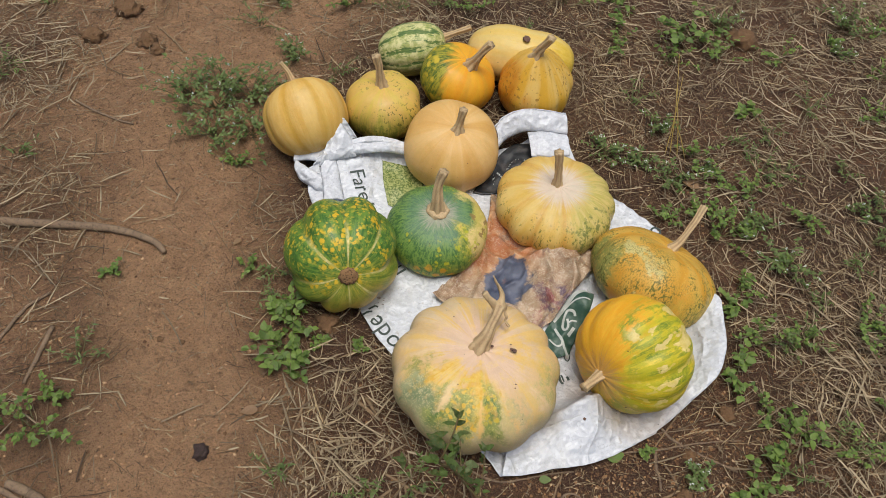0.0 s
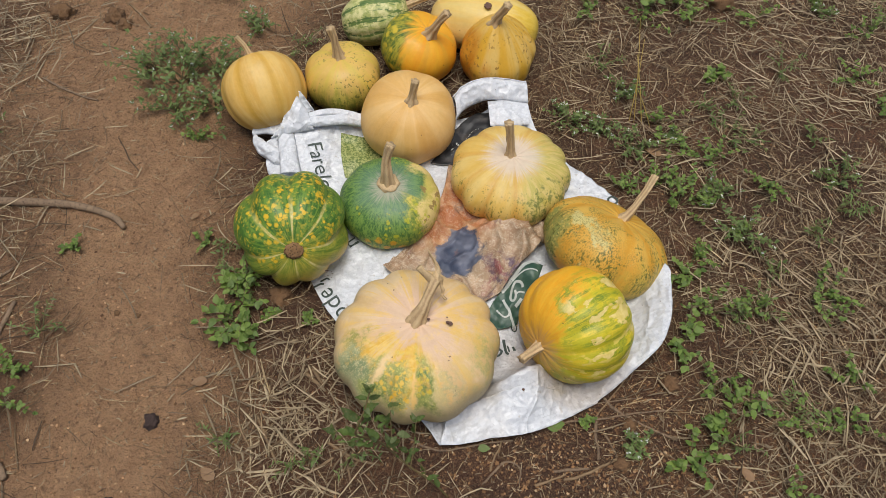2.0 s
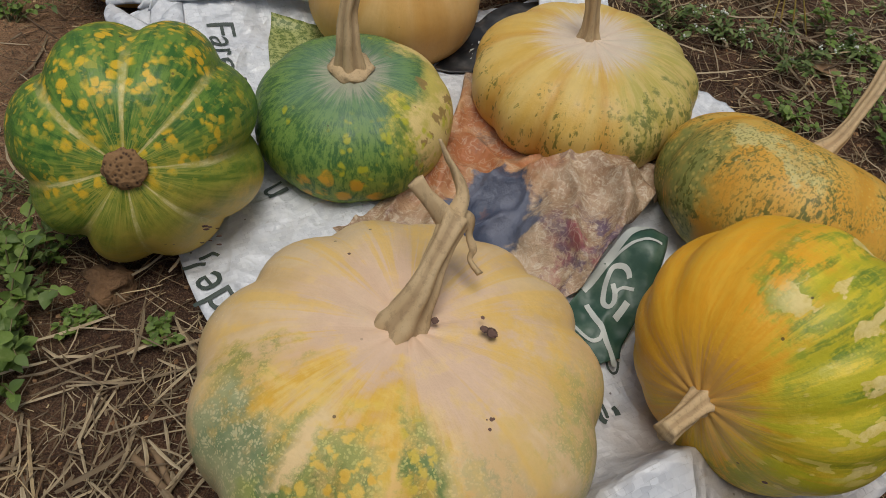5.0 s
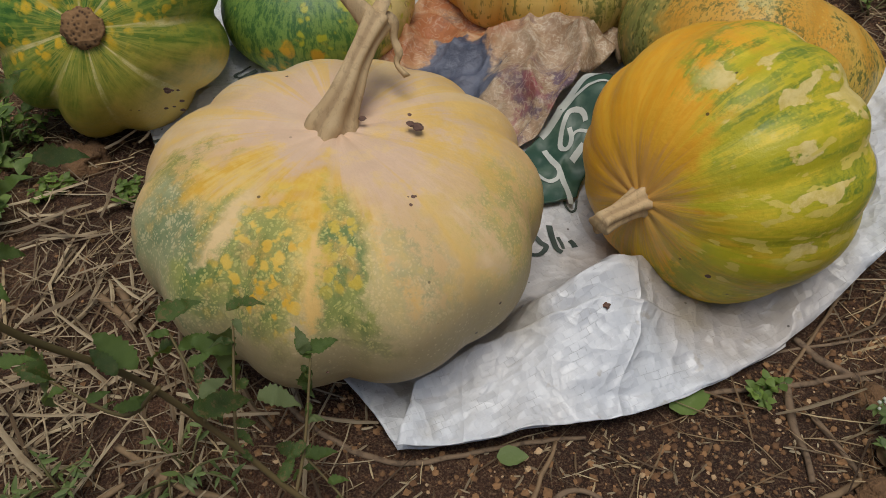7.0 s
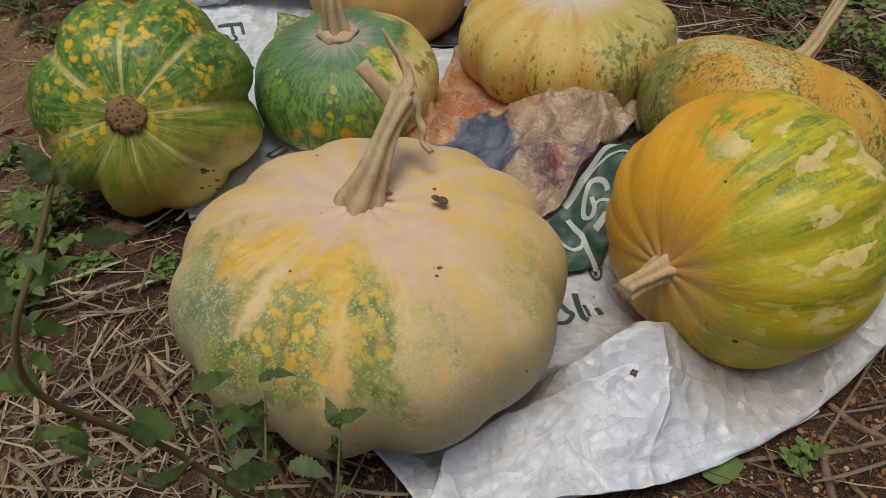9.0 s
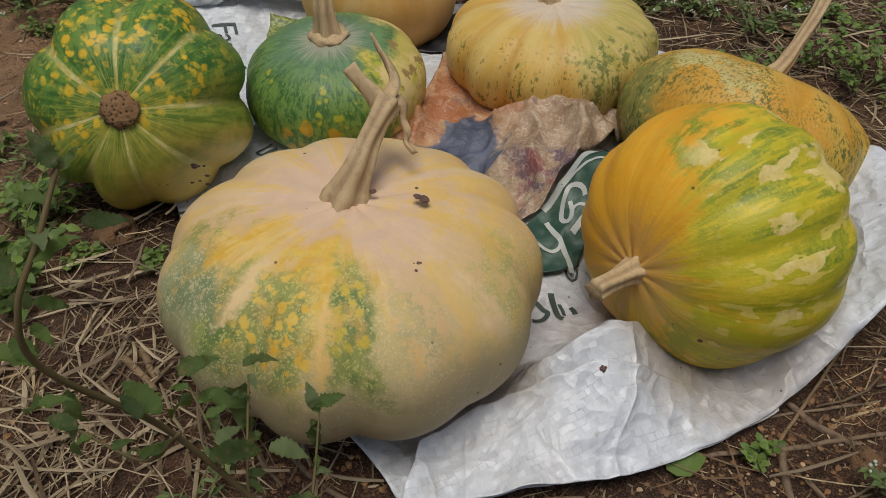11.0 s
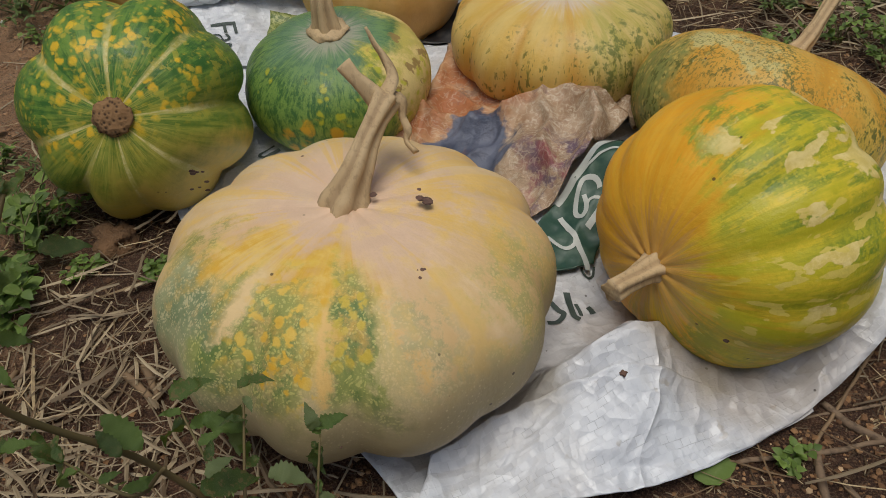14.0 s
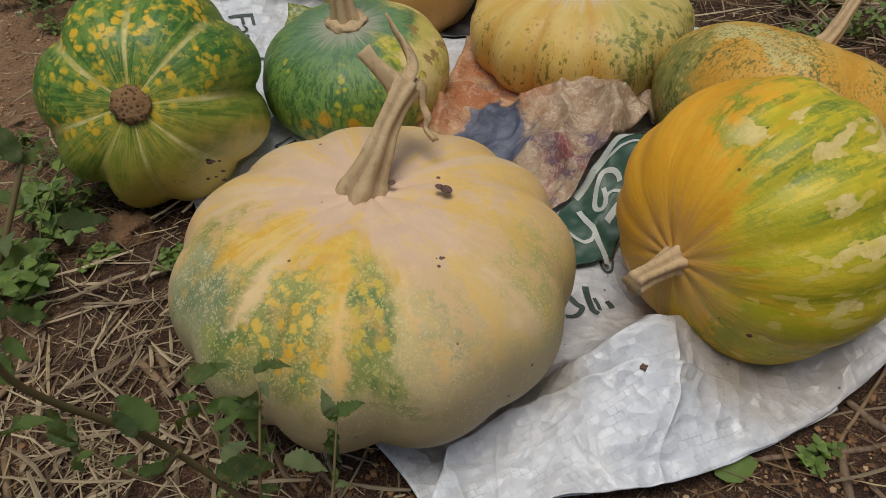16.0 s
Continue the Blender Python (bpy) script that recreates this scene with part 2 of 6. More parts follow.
class Skin(Mat):
    """Rind. Masks follow the compass direction on the fruit (azimuth and height), the meridians between the poles, and cloudy noise."""

    def begun(self, rough=0.42):
        self.rough(rough)
        self.r0 = rough
        self.pol = self.attrv("pol")
        self.streak = self.noise(3.2, 4, 0.6, self.pol, 0.3)
        self.fine = self.noise(15.0, 4, 0.65, self.pol, 0.2)
        self.cloud = self.noise(9.0, 4, 0.6)
        self.mott = self.noise(70.0, 5, 0.7)
        self.blob = self.noise(24.0, 3, 0.6)
        n = self.t.nodes.new("ShaderNodeTexNoise")
        self.put(n.inputs["Vector"], self.co)
        n.inputs["Scale"].default_value, n.inputs["Detail"].default_value = 60.0, 3.0
        v = self.t.nodes.new("ShaderNodeVectorMath")
        v.operation = "MULTIPLY_ADD"
        self.put(v.inputs[0], n.outputs["Color"])
        v.inputs[1].default_value = (0.014, 0.014, 0.014)
        self.put(v.inputs[2], self.co)
        self.warp = v.outputs[0]
        sep = self.t.nodes.new("ShaderNodeSeparateXYZ")
        self.put(sep.inputs[0], self.attrv("way"))
        self.azimuth = self.math("MULTIPLY", self.math("ARCTAN2", sep.outputs[1], sep.outputs[0]), 180 / math.pi)
        self.lat, self.rib = self.attr("lat"), self.attr("rib")
        return self

    def wobble(self, field, amount):
        return self.math("MULTIPLY", self.math("SUBTRACT", field, 0.5), 2 * amount)

    def sum(self, *v):
        out = v[0]
        for x in v[1:]:
            out = self.math("ADD", out, x)
        return out

    def both(self, *v):
        out = v[0]
        for x in v[1:]:
            out = self.math("MULTIPLY", out, x)
        return out

    def side(self, d, lo, hi, streak=0.5, cloud=0.4, mott=0.2, top=1.0):
        """1 where the rind faces d, ragged along the meridians."""
        g = self.sum(self.attrv_dot(Vector(d).normalized()), self.wobble(self.streak, streak), self.wobble(self.cloud, cloud), self.wobble(self.mott, mott))
        return self.ramp(g, lo, hi, 0.0, top)

    def patch(self, a, b, lo, hi, soft=4, fade=0.03, ragged=6):
        """1 between two azimuths and two heights (0 at the stem, 1 below), with a mottled outline."""
        g = self.sum(self.azimuth, self.wobble(self.blob, ragged * 2.2), self.wobble(self.mott, ragged * 1.6))
        h = self.sum(self.lat, self.wobble(self.blob, 0.13), self.wobble(self.mott, 0.09))
        return self.both(self.ramp(g, a - soft, a + soft), self.ramp(g, b + soft, b - soft), self.ramp(h, lo - fade, lo + fade), self.ramp(h, hi + fade, hi - fade))

    def spots(self, size, reach=0.55, share=0.5, group=0.3):
        """Ragged spots; share of the cells that carry one."""
        d = self.voronoi(size, self.warp)
        return self.both(self.ramp(self.sum(d, self.wobble(self.mott, 0.22)), reach, reach - 0.26), self.ramp(self.noise(size * group, 2), 0.66 - 0.32 * share, 0.7 - 0.32 * share))

    def net(self, dark, pale, size=170.0, amount=0.8):
        """A fine net of pale dots on a darker ground."""
        return self.mix(self.ramp(self.sum(self.voronoi(size), self.wobble(self.mott, 0.3)), 0.42, 0.2, 0, amount), dark, pale)

    def flecks(self, amount, stretch=0.5, size=150.0):
        f = self.noise(size, 3, 0.6, self.scaled(1, 1, stretch))
        return self.ramp(f, 0.66 - 0.1 * amount, 0.69 - 0.09 * amount)

    def done(self, c, dirt=0.2, specks=0.8):
        sp = self.both(self.ramp(self.voronoi(48.0), 0.07, 0.045, 0, specks), self.ramp(self.noise(7.0, 2), 0.48, 0.58))
        c = self.mix(sp, c, srgb(66, 48, 36))
        c = self.mix(self.ramp(self.noise(14.0, 6, 0.75), 0.54, 0.76, 0, dirt), c, srgb(158, 126, 90))
        c = self.mix(self.ramp(self.mott, 0.3, 0.7, 0.16, 0.0), c, self.mix(1.0, c, (0.55, 0.5, 0.45), "MULTIPLY"))
        self.color(c)
        self.rough(self.ramp(self.mott, 0.3, 0.7, self.r0 - 0.06, self.r0 + 0.16))
        self.bump(self.sum(self.math("MULTIPLY", self.mott, 0.7), self.noise(260.0, 3), self.math("MULTIPLY", self.fine, 0.8)), 0.22, 0.0022)
        self.b.inputs["Specular IOR Level"].default_value = 0.35
        return self


def skin(name, base, base2, flecks=0.0, fleck_col=srgb(70, 76, 40), groove=None, side=None, dirt=0.15, bloom=None, spot=None):
    """A plainer rind: two tones, and if given a groove tint, one tinted side, flecks and a pale bloom round the stem."""
    m = Skin(name).begun()
    c = m.mix(m.ramp(m.streak, 0.36, 0.64), base, base2)
    c = m.mix(m.ramp(m.cloud, 0.55, 0.75, 0, 0.35), c, srgb(226, 196, 142))
    if groove:
        c = m.mix(m.ramp(m.sum(m.rib, m.wobble(m.fine, 0.25)), 0.75, 0.25, 0, groove[1]), c, groove[0])
    if side:
        d, lo, hi, dark, light = side
        tone = m.mix(m.ramp(m.sum(m.mott, m.wobble(m.fine, 0.4)), 0.35, 0.65), dark, light)
        if spot:
            tone = m.mix(m.spots(50, 0.5, 0.8), tone, spot)
        c = m.mix(m.side(d, lo, hi), c, tone)
    if flecks:
        c = m.mix(m.both(m.flecks(flecks), m.ramp(m.noise(11.0, 3), 0.42, 0.6, 0, 0.8)), c, fleck_col)
    if bloom:
        c = m.mix(m.ramp(m.sum(m.lat, m.wobble(m.fine, 0.12)), bloom[1], bloom[1] * 0.35, 0, 0.8), c, bloom[0])
    return m.done(c, dirt)


def attrv_dot(self, v):
    n = self.t.nodes.new("ShaderNodeVectorMath")
    n.operation = "DOT_PRODUCT"
    self.put(n.inputs[0], self.attrv("way"))
    n.inputs[1].default_value = v
    return n.outputs["Value"]


Mat.attrv_dot = attrv_dot


def pumpkin(name, c, axis, R, H, mat, label, ribs=10, depth=0.06, box=1.12, dimple=0.12, seed=1, stem=None, stem_r=0.011, pear=0.0, spin=0.0,
            lump=0.02, sharp=0.7, waist=0.0, stem_label="dry ridged stem", radii=None):
    """A pumpkin: its base rests on the soil; the rind is lobed, hollowed at both poles and flattened where it lies."""
    c, a = Vector(c), Vector(axis).normalized()
    turn = a.to_track_quat("Z", "Y").to_matrix()
    root = new(name)
    base = Vector((c.x, c.y, ground_z(c.x, c.y)))
    root.location = base
    tagged(root, label, "pumpkin", "pumpkins on the sack")
    nu, nv = 112, 56
    rnd = random.Random(seed)
    ph = [rnd.uniform(0, 6.3) for _ in range(3)]
    verts, rib_a, lat_a, way_a, pol_a = [], [], [], [], []
    for i in range(nv + 1):
        v = math.pi * i / nv
        s, k = math.sin(v), math.cos(v)
        for j in range(nu):
            th = 2 * math.pi * j / nu + spin
            tw = th + 0.12 * math.sin(th + ph[0]) + 0.07 * math.sin(2 * th + ph[1])
            lobe = ((math.sin(ribs * tw / 2) ** 2 + 0.015) / 1.015) ** (sharp / 2)
            strength = (0.75 + 0.25 * math.sin(3 * th + ph[2])) * min(1.0, s * 1.35) ** 1.6
            r = R * (s ** (1 / box)) * (1 - depth * (1 - lobe) * strength)
            r *= 1 + lump * noise.noise((1.3 * s * math.cos(th) + seed, 1.3 * s * math.sin(th), 1.3 * k + seed))
            r *= 1 - pear * max(0.0, k) ** 1.2
            r *= 1 - waist * math.exp(-((k - 0.1) / 0.25) ** 2)
            z = H * math.copysign(abs(k) ** (1 / box), k)
            hollow = dimple * (0.8 + 0.2 * (1 - lobe))
            z -= H * hollow * (math.exp(-(v / 0.42) ** 2) - math.exp(-((math.pi - v) / 0.42) ** 2))
            q = turn @ Vector((r * math.cos(th), r * math.sin(th), z)) + c
            low = ground_z(q.x, q.y) + 0.004
            if q.z < low + 0.01:
                q.z = low + 0.01 * math.exp(min(0.0, (q.z - low - 0.01) / 0.03))
            verts.append(q - base)
            rib_a.append(lobe), lat_a.append(i / nv)
            way_a.append((q - c).normalized())
            pol_a.append(Vector((math.cos(tw), math.sin(tw), 0.5 * i / nv + seed)))
    faces = [(i * nu + j, i * nu + (j + 1) % nu, (i + 1) * nu + (j + 1) % nu, (i + 1) * nu + j) for i in range(nv) for j in range(nu)]
    faces = [f[::-1] for f in faces]
    inv = turn.transposed()
    off = c - base
    body = mesh_ob("rind", [inv @ (p - off) for p in verts], faces, mat, root, attrs={"rib": rib_a, "lat": lat_a})
    w = body.data.attributes.new("way", "FLOAT_VECTOR", "POINT")
    w.data.foreach_set("vector", np.array([tuple(q) for q in way_a], dtype=np.float32).ravel())
    w = body.data.attributes.new("pol", "FLOAT_VECTOR", "POINT")
    w.data.foreach_set("vector", np.array([tuple(q) for q in pol_a], dtype=np.float32).ravel())
    body.matrix_basis = Matrix.Translation(off) @ turn.to_4x4()
    if stem:
        pts = [Vector(p) - base for p in stem]
        first = pts[0] - (pts[1] - pts[0]).normalized() * 0.02
        v, f = tube([first] + pts, radii or [stem_r * 2.5, stem_r * 2.1, stem_r * 1.2, stem_r * 0.95, stem_r, stem_r * 1.12], 40, 30, 0.16, 5, 0.8)
        for k, q in enumerate(v):
            q += Vector((bumps(q.x, q.z, 70, 2), bumps(q.y, q.z, 70, 5), 0)) * 0.0011
        mesh_ob("stem", v, f, stem_mat, root, stem_label, attrs={"groove": [0.5 - 0.5 * math.cos(5 * 2 * math.pi * (k % 40) / 40) for k in range(len(v))]})
    return root




def extra(root, name, pieces, mat, label=""):
    """A further part of a pumpkin, given in world places."""
    v, f = joined(pieces)
    o = Vector(root.location)
    on = next((p for p in root.children if p.name.startswith("stem")), root) if name in ("tendril", "stem_stub", "stem_collar") else root
    return mesh_ob(name, [Vector(p) - o for p in v], f, mat, on, label)


def scab(root, p, n, r, seed, mat, name="scab", label="dark dry scab", flat=0.2, rough=1.0):
    """A crusty lump on the rind."""
    bm = bmesh.new()
    bmesh.ops.create_icosphere(bm, subdivisions=3, radius=r)
    turn = Vector(n).normalized().to_track_quat("Z", "Y").to_matrix()
    verts = []
    for v in bm.verts:
        d = v.co.normalized()
        q = v.co * (1 + 0.3 * noise.noise(d * 2.2 + Vector((seed, 0, 0))) + 0.15 * rough * noise.noise(d * 7 + Vector((0, seed, 0))))
        q.z *= flat
        verts.append(turn @ q + Vector(p))
    bm.verts.ensure_lookup_table()
    faces = [tuple(v.index for v in f.verts) for f in bm.faces]
    bm.free()
    return extra(root, name, [(verts, faces)], mat, label)


# big buff pumpkin
m = Skin("buff_rind").begun(0.46)
grain = m.noise(34.0, 5, 0.7)
c = m.mix(m.ramp(m.sum(m.streak, m.wobble(grain, 0.3)), 0.35, 0.65), srgb(218, 183, 130), srgb(226, 197, 152))
c = m.mix(m.ramp(m.sum(m.lat, m.wobble(m.fine, 0.1), m.wobble(grain, 0.06)), 0.24, 0.08, 0, 0.85), c, srgb(223, 190, 163))
c = m.mix(m.ramp(m.sum(m.blob, m.wobble(m.mott, 0.3)), 0.5, 0.6, 0, 0.4), c, srgb(228, 196, 134))
c = m.mix(m.ramp(m.noise(9.0, 4, 0.65), 0.52, 0.64, 0, 0.45), c, srgb(214, 190, 160))
rays = m.noise(7.0, 4, 0.6, m.scaled(1, 1, 0.3, m.pol))
c = m.mix(m.both(m.ramp(m.sum(rays, m.wobble(m.mott, 0.12)), 0.5, 0.6, 0, 0.7), m.ramp(m.lat, 0.03, 0.12), m.ramp(m.lat, 0.4, 0.25)), c, srgb(228, 188, 104))
# greenish-grey underside, darkened further to carry the shade below the belly
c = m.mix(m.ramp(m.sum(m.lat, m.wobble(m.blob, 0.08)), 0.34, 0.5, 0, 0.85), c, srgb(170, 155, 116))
c = m.mix(m.both(m.ramp(m.lat, 0.22, 0.34), m.ramp(m.voronoi(300.0), 0.3, 0.16, 0, 0.4), m.ramp(m.cloud, 0.45, 0.6)), c, srgb(238, 220, 170))
yolk = m.mix(m.ramp(m.sum(grain, m.wobble(m.fine, 0.4)), 0.36, 0.62), srgb(222, 172, 56), srgb(230, 194, 108))
c = m.mix(m.both(m.patch(-166, -58, 0.1, 0.36, 9, 0.06, 9), m.ramp(m.sum(rays, m.wobble(grain, 0.5)), 0.34, 0.58, 0.3, 0.95)), c, yolk)
c = m.mix(m.both(m.patch(-106, -72, 0.06, 0.3, 8, 0.05, 8), m.ramp(m.sum(grain, m.wobble(rays, 0.5)), 0.3, 0.55, 0.6, 1.0)), c, m.mix(m.ramp(grain, 0.4, 0.62), srgb(222, 172, 52), srgb(230, 194, 104)))
dots = m.ramp(m.sum(m.voronoi(430.0, m.warp), m.wobble(m.noise(150.0, 3), 0.5)), 0.48, 0.2, 0, 0.75)
leafy = m.mix(m.ramp(m.sum(m.blob, m.wobble(m.fine, 0.4)), 0.38, 0.62), srgb(98, 122, 62), srgb(146, 152, 82))
leafy = m.mix(dots, leafy, srgb(196, 190, 112))
dusty = m.mix(dots, m.mix(m.ramp(m.blob, 0.4, 0.62), srgb(124, 138, 98), srgb(162, 164, 120)), srgb(206, 196, 150))
yellow_dots = m.both(m.ramp(m.sum(m.voronoi(108.0, m.warp), m.wobble(m.noise(120.0, 3), 0.6)), 0.48, 0.26, 0, 0.9), m.ramp(m.noise(16.0, 2), 0.36, 0.46))
c = m.mix(m.both(m.patch(-166, -146, 0.16, 0.32, 5, 0.04, 6), m.ramp(m.mott, 0.36, 0.56, 0.2, 0.85)), c, m.mix(dots, srgb(138, 142, 76), srgb(206, 190, 112)))
c = m.mix(m.both(m.patch(-150, -112, 0.24, 0.5, 7, 0.05, 7), m.ramp(m.mott, 0.3, 0.52, 0.55, 1.0)), c, dusty)
c = m.mix(m.both(m.patch(-122, -84, 0.19, 0.45, 6, 0.06, 8), m.ramp(m.sum(m.mott, m.wobble(m.blob, 0.4)), 0.28, 0.56, 0.3, 0.95)), c, leafy)
c = m.mix(m.patch(-119, -111, 0.15, 0.3, 2.5, 0.03, 4), c, srgb(226, 196, 142))
c = m.mix(m.both(m.patch(-79, -62, 0.15, 0.45, 4, 0.055, 6), m.ramp(m.sum(m.mott, m.wobble(m.blob, 0.4)), 0.25, 0.52, 0.35, 0.97)), c, leafy)
c = m.mix(m.both(m.patch(-112, -81, 0.13, 0.42, 5, 0.05, 5), yellow_dots), c, m.mix(m.ramp(m.blob, 0.4, 0.6), srgb(222, 170, 40), srgb(226, 190, 84)))
c = m.mix(m.both(m.patch(-80, -62, 0.1, 0.34, 5, 0.05, 5), yellow_dots), c, srgb(206, 178, 62))
c = m.mix(m.patch(-81.6, -78.8, 0.2, 0.42, 1.2, 0.03, 2.5), c, srgb(226, 186, 112))
c = m.mix(m.both(m.patch(-60, -38, 0.2, 0.44, 6, 0.05, 9), m.ramp(m.sum(m.mott, m.wobble(m.blob, 0.4)), 0.36, 0.6, 0, 0.6)), c, dusty)
c = m.mix(m.both(m.patch(-26, 10, 0.24, 0.48, 7, 0.05, 9), m.ramp(m.mott, 0.36, 0.6, 0.1, 0.75)), c, m.mix(dots, srgb(158, 158, 96), srgb(212, 190, 132)))
c = m.mix(m.both(m.patch(-52, 40, 0.14, 0.44, 10, 0.06, 12), m.ramp(m.sum(grain, m.wobble(m.blob, 0.6)), 0.46, 0.62, 0, 0.55)), c, srgb(220, 182, 104))
c = m.mix(m.both(m.patch(0, 40, 0.08, 0.3, 9, 0.06, 10), m.ramp(grain, 0.4, 0.6, 0, 0.7)), c, srgb(226, 184, 92))
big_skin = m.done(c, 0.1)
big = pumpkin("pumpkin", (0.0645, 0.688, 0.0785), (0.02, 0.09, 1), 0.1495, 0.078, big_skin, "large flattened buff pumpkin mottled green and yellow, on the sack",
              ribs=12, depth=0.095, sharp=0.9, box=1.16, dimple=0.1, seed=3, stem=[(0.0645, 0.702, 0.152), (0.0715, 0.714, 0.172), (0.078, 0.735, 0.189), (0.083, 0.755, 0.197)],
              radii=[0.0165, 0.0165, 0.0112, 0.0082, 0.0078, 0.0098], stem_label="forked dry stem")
extra(big, "stem_stub", [tube([(0.082, 0.753, 0.194), (0.07, 0.756, 0.205), (0.062, 0.7575, 0.212), (0.054, 0.761, 0.2195)], [0.0085, 0.006, 0.0048, 0.0058], 12, 12, 0.2, 3, 0.6)], stem_mat)
extra(big, "tendril", [tube([(0.082, 0.753, 0.195), (0.084, 0.771, 0.203), (0.077, 0.78, 0.216), (0.07, 0.785, 0.223), (0.064, 0.788, 0.233)], [0.008, 0.0052, 0.003, 0.0022, 0.0012], 9, 22, 0.3, 3, 3.0, 0.7)], stem_mat, "withered tendril")
extra(big, "tendril", [tube([(0.083, 0.756, 0.195), (0.092, 0.76, 0.192), (0.094, 0.755, 0.182), (0.099, 0.75, 0.175), (0.098, 0.745, 0.169), (0.106, 0.737, 0.166)], [0.006, 0.0042, 0.0026, 0.0034, 0.0022, 0.003], 9, 26, 0.3, 3, 2.5, 0.6)], stem_mat, "withered tendril")
crust = Mat("dark_crust", 0.9)
crust.color(crust.mix(crust.noise(150.0, 4), srgb(54, 38, 34), srgb(142, 108, 92)))
crust.bump(crust.noise(240.0, 3), 0.8)
scab(big, (0.1215, 0.7005, 0.1535), (0.2, 0, 1), 0.0036, 2.0, crust, flat=0.13, rough=2.2)
scab(big, (0.116, 0.7015, 0.1545), (0.2, 0, 1), 0.0027, 7.0, crust, flat=0.13, rough=2.2)
scab(big, (0.1135, 0.71, 0.155), (0.2, 0, 1), 0.0014, 4.0, crust)
scab(big, (0.083, 0.700, 0.1555), (0, 0, 1), 0.0026, 6.0, crust)
for x, y, z, r in ((0.1302, 0.6416, 0.1484, 0.0013), (0.1316, 0.6425, 0.1481, 0.0009), (0.1274, 0.6405, 0.1488, 0.0006), (0.1302, 0.635, 0.148, 0.0011), (0.0106, 0.7515, 0.1415, 0.0013), (0.0929, 0.5477, 0.0811, 0.001)):
    scab(big, (x, y, z), ((x - 0.0645) * 3, (y - 0.688) * 3, 1.0), r, x * 50, crust)

# yellow pumpkin on its side
m = Skin("yellow_rind").begun(0.38)
along_rib = m.noise(7.0, 4, 0.6, m.scaled(1, 1, 0.8, m.pol))
c = m.mix(m.ramp(m.sum(m.streak, m.wobble(m.mott, 0.2)), 0.35, 0.65), srgb(230, 170, 38), srgb(236, 194, 62))
c = m.mix(m.side((-0.75, 0.0, 0.6), 0.35, 0.85, 0.4, 0.2, 0.1), c, m.mix(m.ramp(m.fine, 0.35, 0.65), srgb(236, 168, 40), srgb(238, 182, 56)))
olive = m.mix(m.ramp(m.sum(along_rib, m.wobble(m.blob, 0.4), m.wobble(m.mott, 0.3)), 0.36, 0.62), srgb(192, 182, 42), srgb(224, 198, 56))
c = m.mix(m.side((0.72, -0.32, 0.2), 0.0, 0.4, 0.5, 0.4, 0.3), c, olive)
c = m.mix(m.both(m.side((-0.15, -0.8, -0.35), 0.5, 0.85, 0.5, 0.3, 0.1), m.ramp(along_rib, 0.44, 0.56)), c, m.mix(m.ramp(m.fine, 0.4, 0.6), srgb(176, 156, 34), srgb(214, 176, 50)))
shade = m.net(m.mix(m.ramp(m.mott, 0.4, 0.6), srgb(96, 128, 44), srgb(150, 160, 46)), srgb(204, 190, 66), 300, 0.6)
streaky = m.noise(8.0, 5, 0.68, m.scaled(1, 1, 1.1, m.pol), 0.3)
c = m.mix(m.both(m.side((0.62, 0.0, 0.72), 0.36, 0.72, 0.4, 0.5, 0.3), m.ramp(m.sum(streaky, m.wobble(m.blob, 0.34), m.wobble(m.mott, 0.3)), 0.44, 0.62, 0, 0.95)), c, shade)
c = m.mix(m.both(m.side((0.7, -0.5, 0.1), 0.3, 0.6, 0.4, 0.3, 0.1), m.ramp(m.sum(m.noise(9.0, 4, 0.65, m.scaled(1, 1, 0.8, m.pol)), m.wobble(m.blob, 0.3), m.wobble(m.mott, 0.3)), 0.44, 0.64, 0, 0.7)), c, m.mix(m.ramp(m.mott, 0.4, 0.6), srgb(146, 152, 36), srgb(190, 178, 46)))
c = m.mix(m.both(m.patch(-118, -96, 0.0, 1.0, 5, 0.03, 5), m.side((-0.1, -0.8, -0.55), 0.75, 0.92, 0.2, 0.2), m.ramp(m.mott, 0.4, 0.55, 0, 0.8)), c, srgb(150, 150, 50))
blotch = m.noise(4.2, 3, 0.55, m.scaled(1, 1, 2.6, m.pol), 0.2)
c = m.mix(m.both(m.side((0.72, -0.1, 0.6), 0.34, 0.6, 0.2, 0.3, 0.05), m.ramp(m.sum(blotch, m.wobble(m.mott, 0.07), m.wobble(m.blob, 0.1)), 0.56, 0.582)), c, m.mix(m.ramp(m.mott, 0.4, 0.6), srgb(220, 196, 108), srgb(230, 208, 136)))
c = m.mix(m.both(m.side((0.6, -0.6, -0.05), 0.4, 0.65, 0.2, 0.2, 0.05), m.ramp(m.sum(m.noise(9.0, 2, 0.5, m.scaled(1, 1, 2.6, m.pol)), m.wobble(m.mott, 0.06)), 0.585, 0.61, 0, 0.85)), c, srgb(222, 200, 98))
c = m.mix(m.ramp(m.sum(m.lat, m.wobble(m.fine, 0.2)), 0.16, 0.04, 0, 0.6), c, srgb(214, 168, 108))
yellow_skin = m.done(c, 0.1)
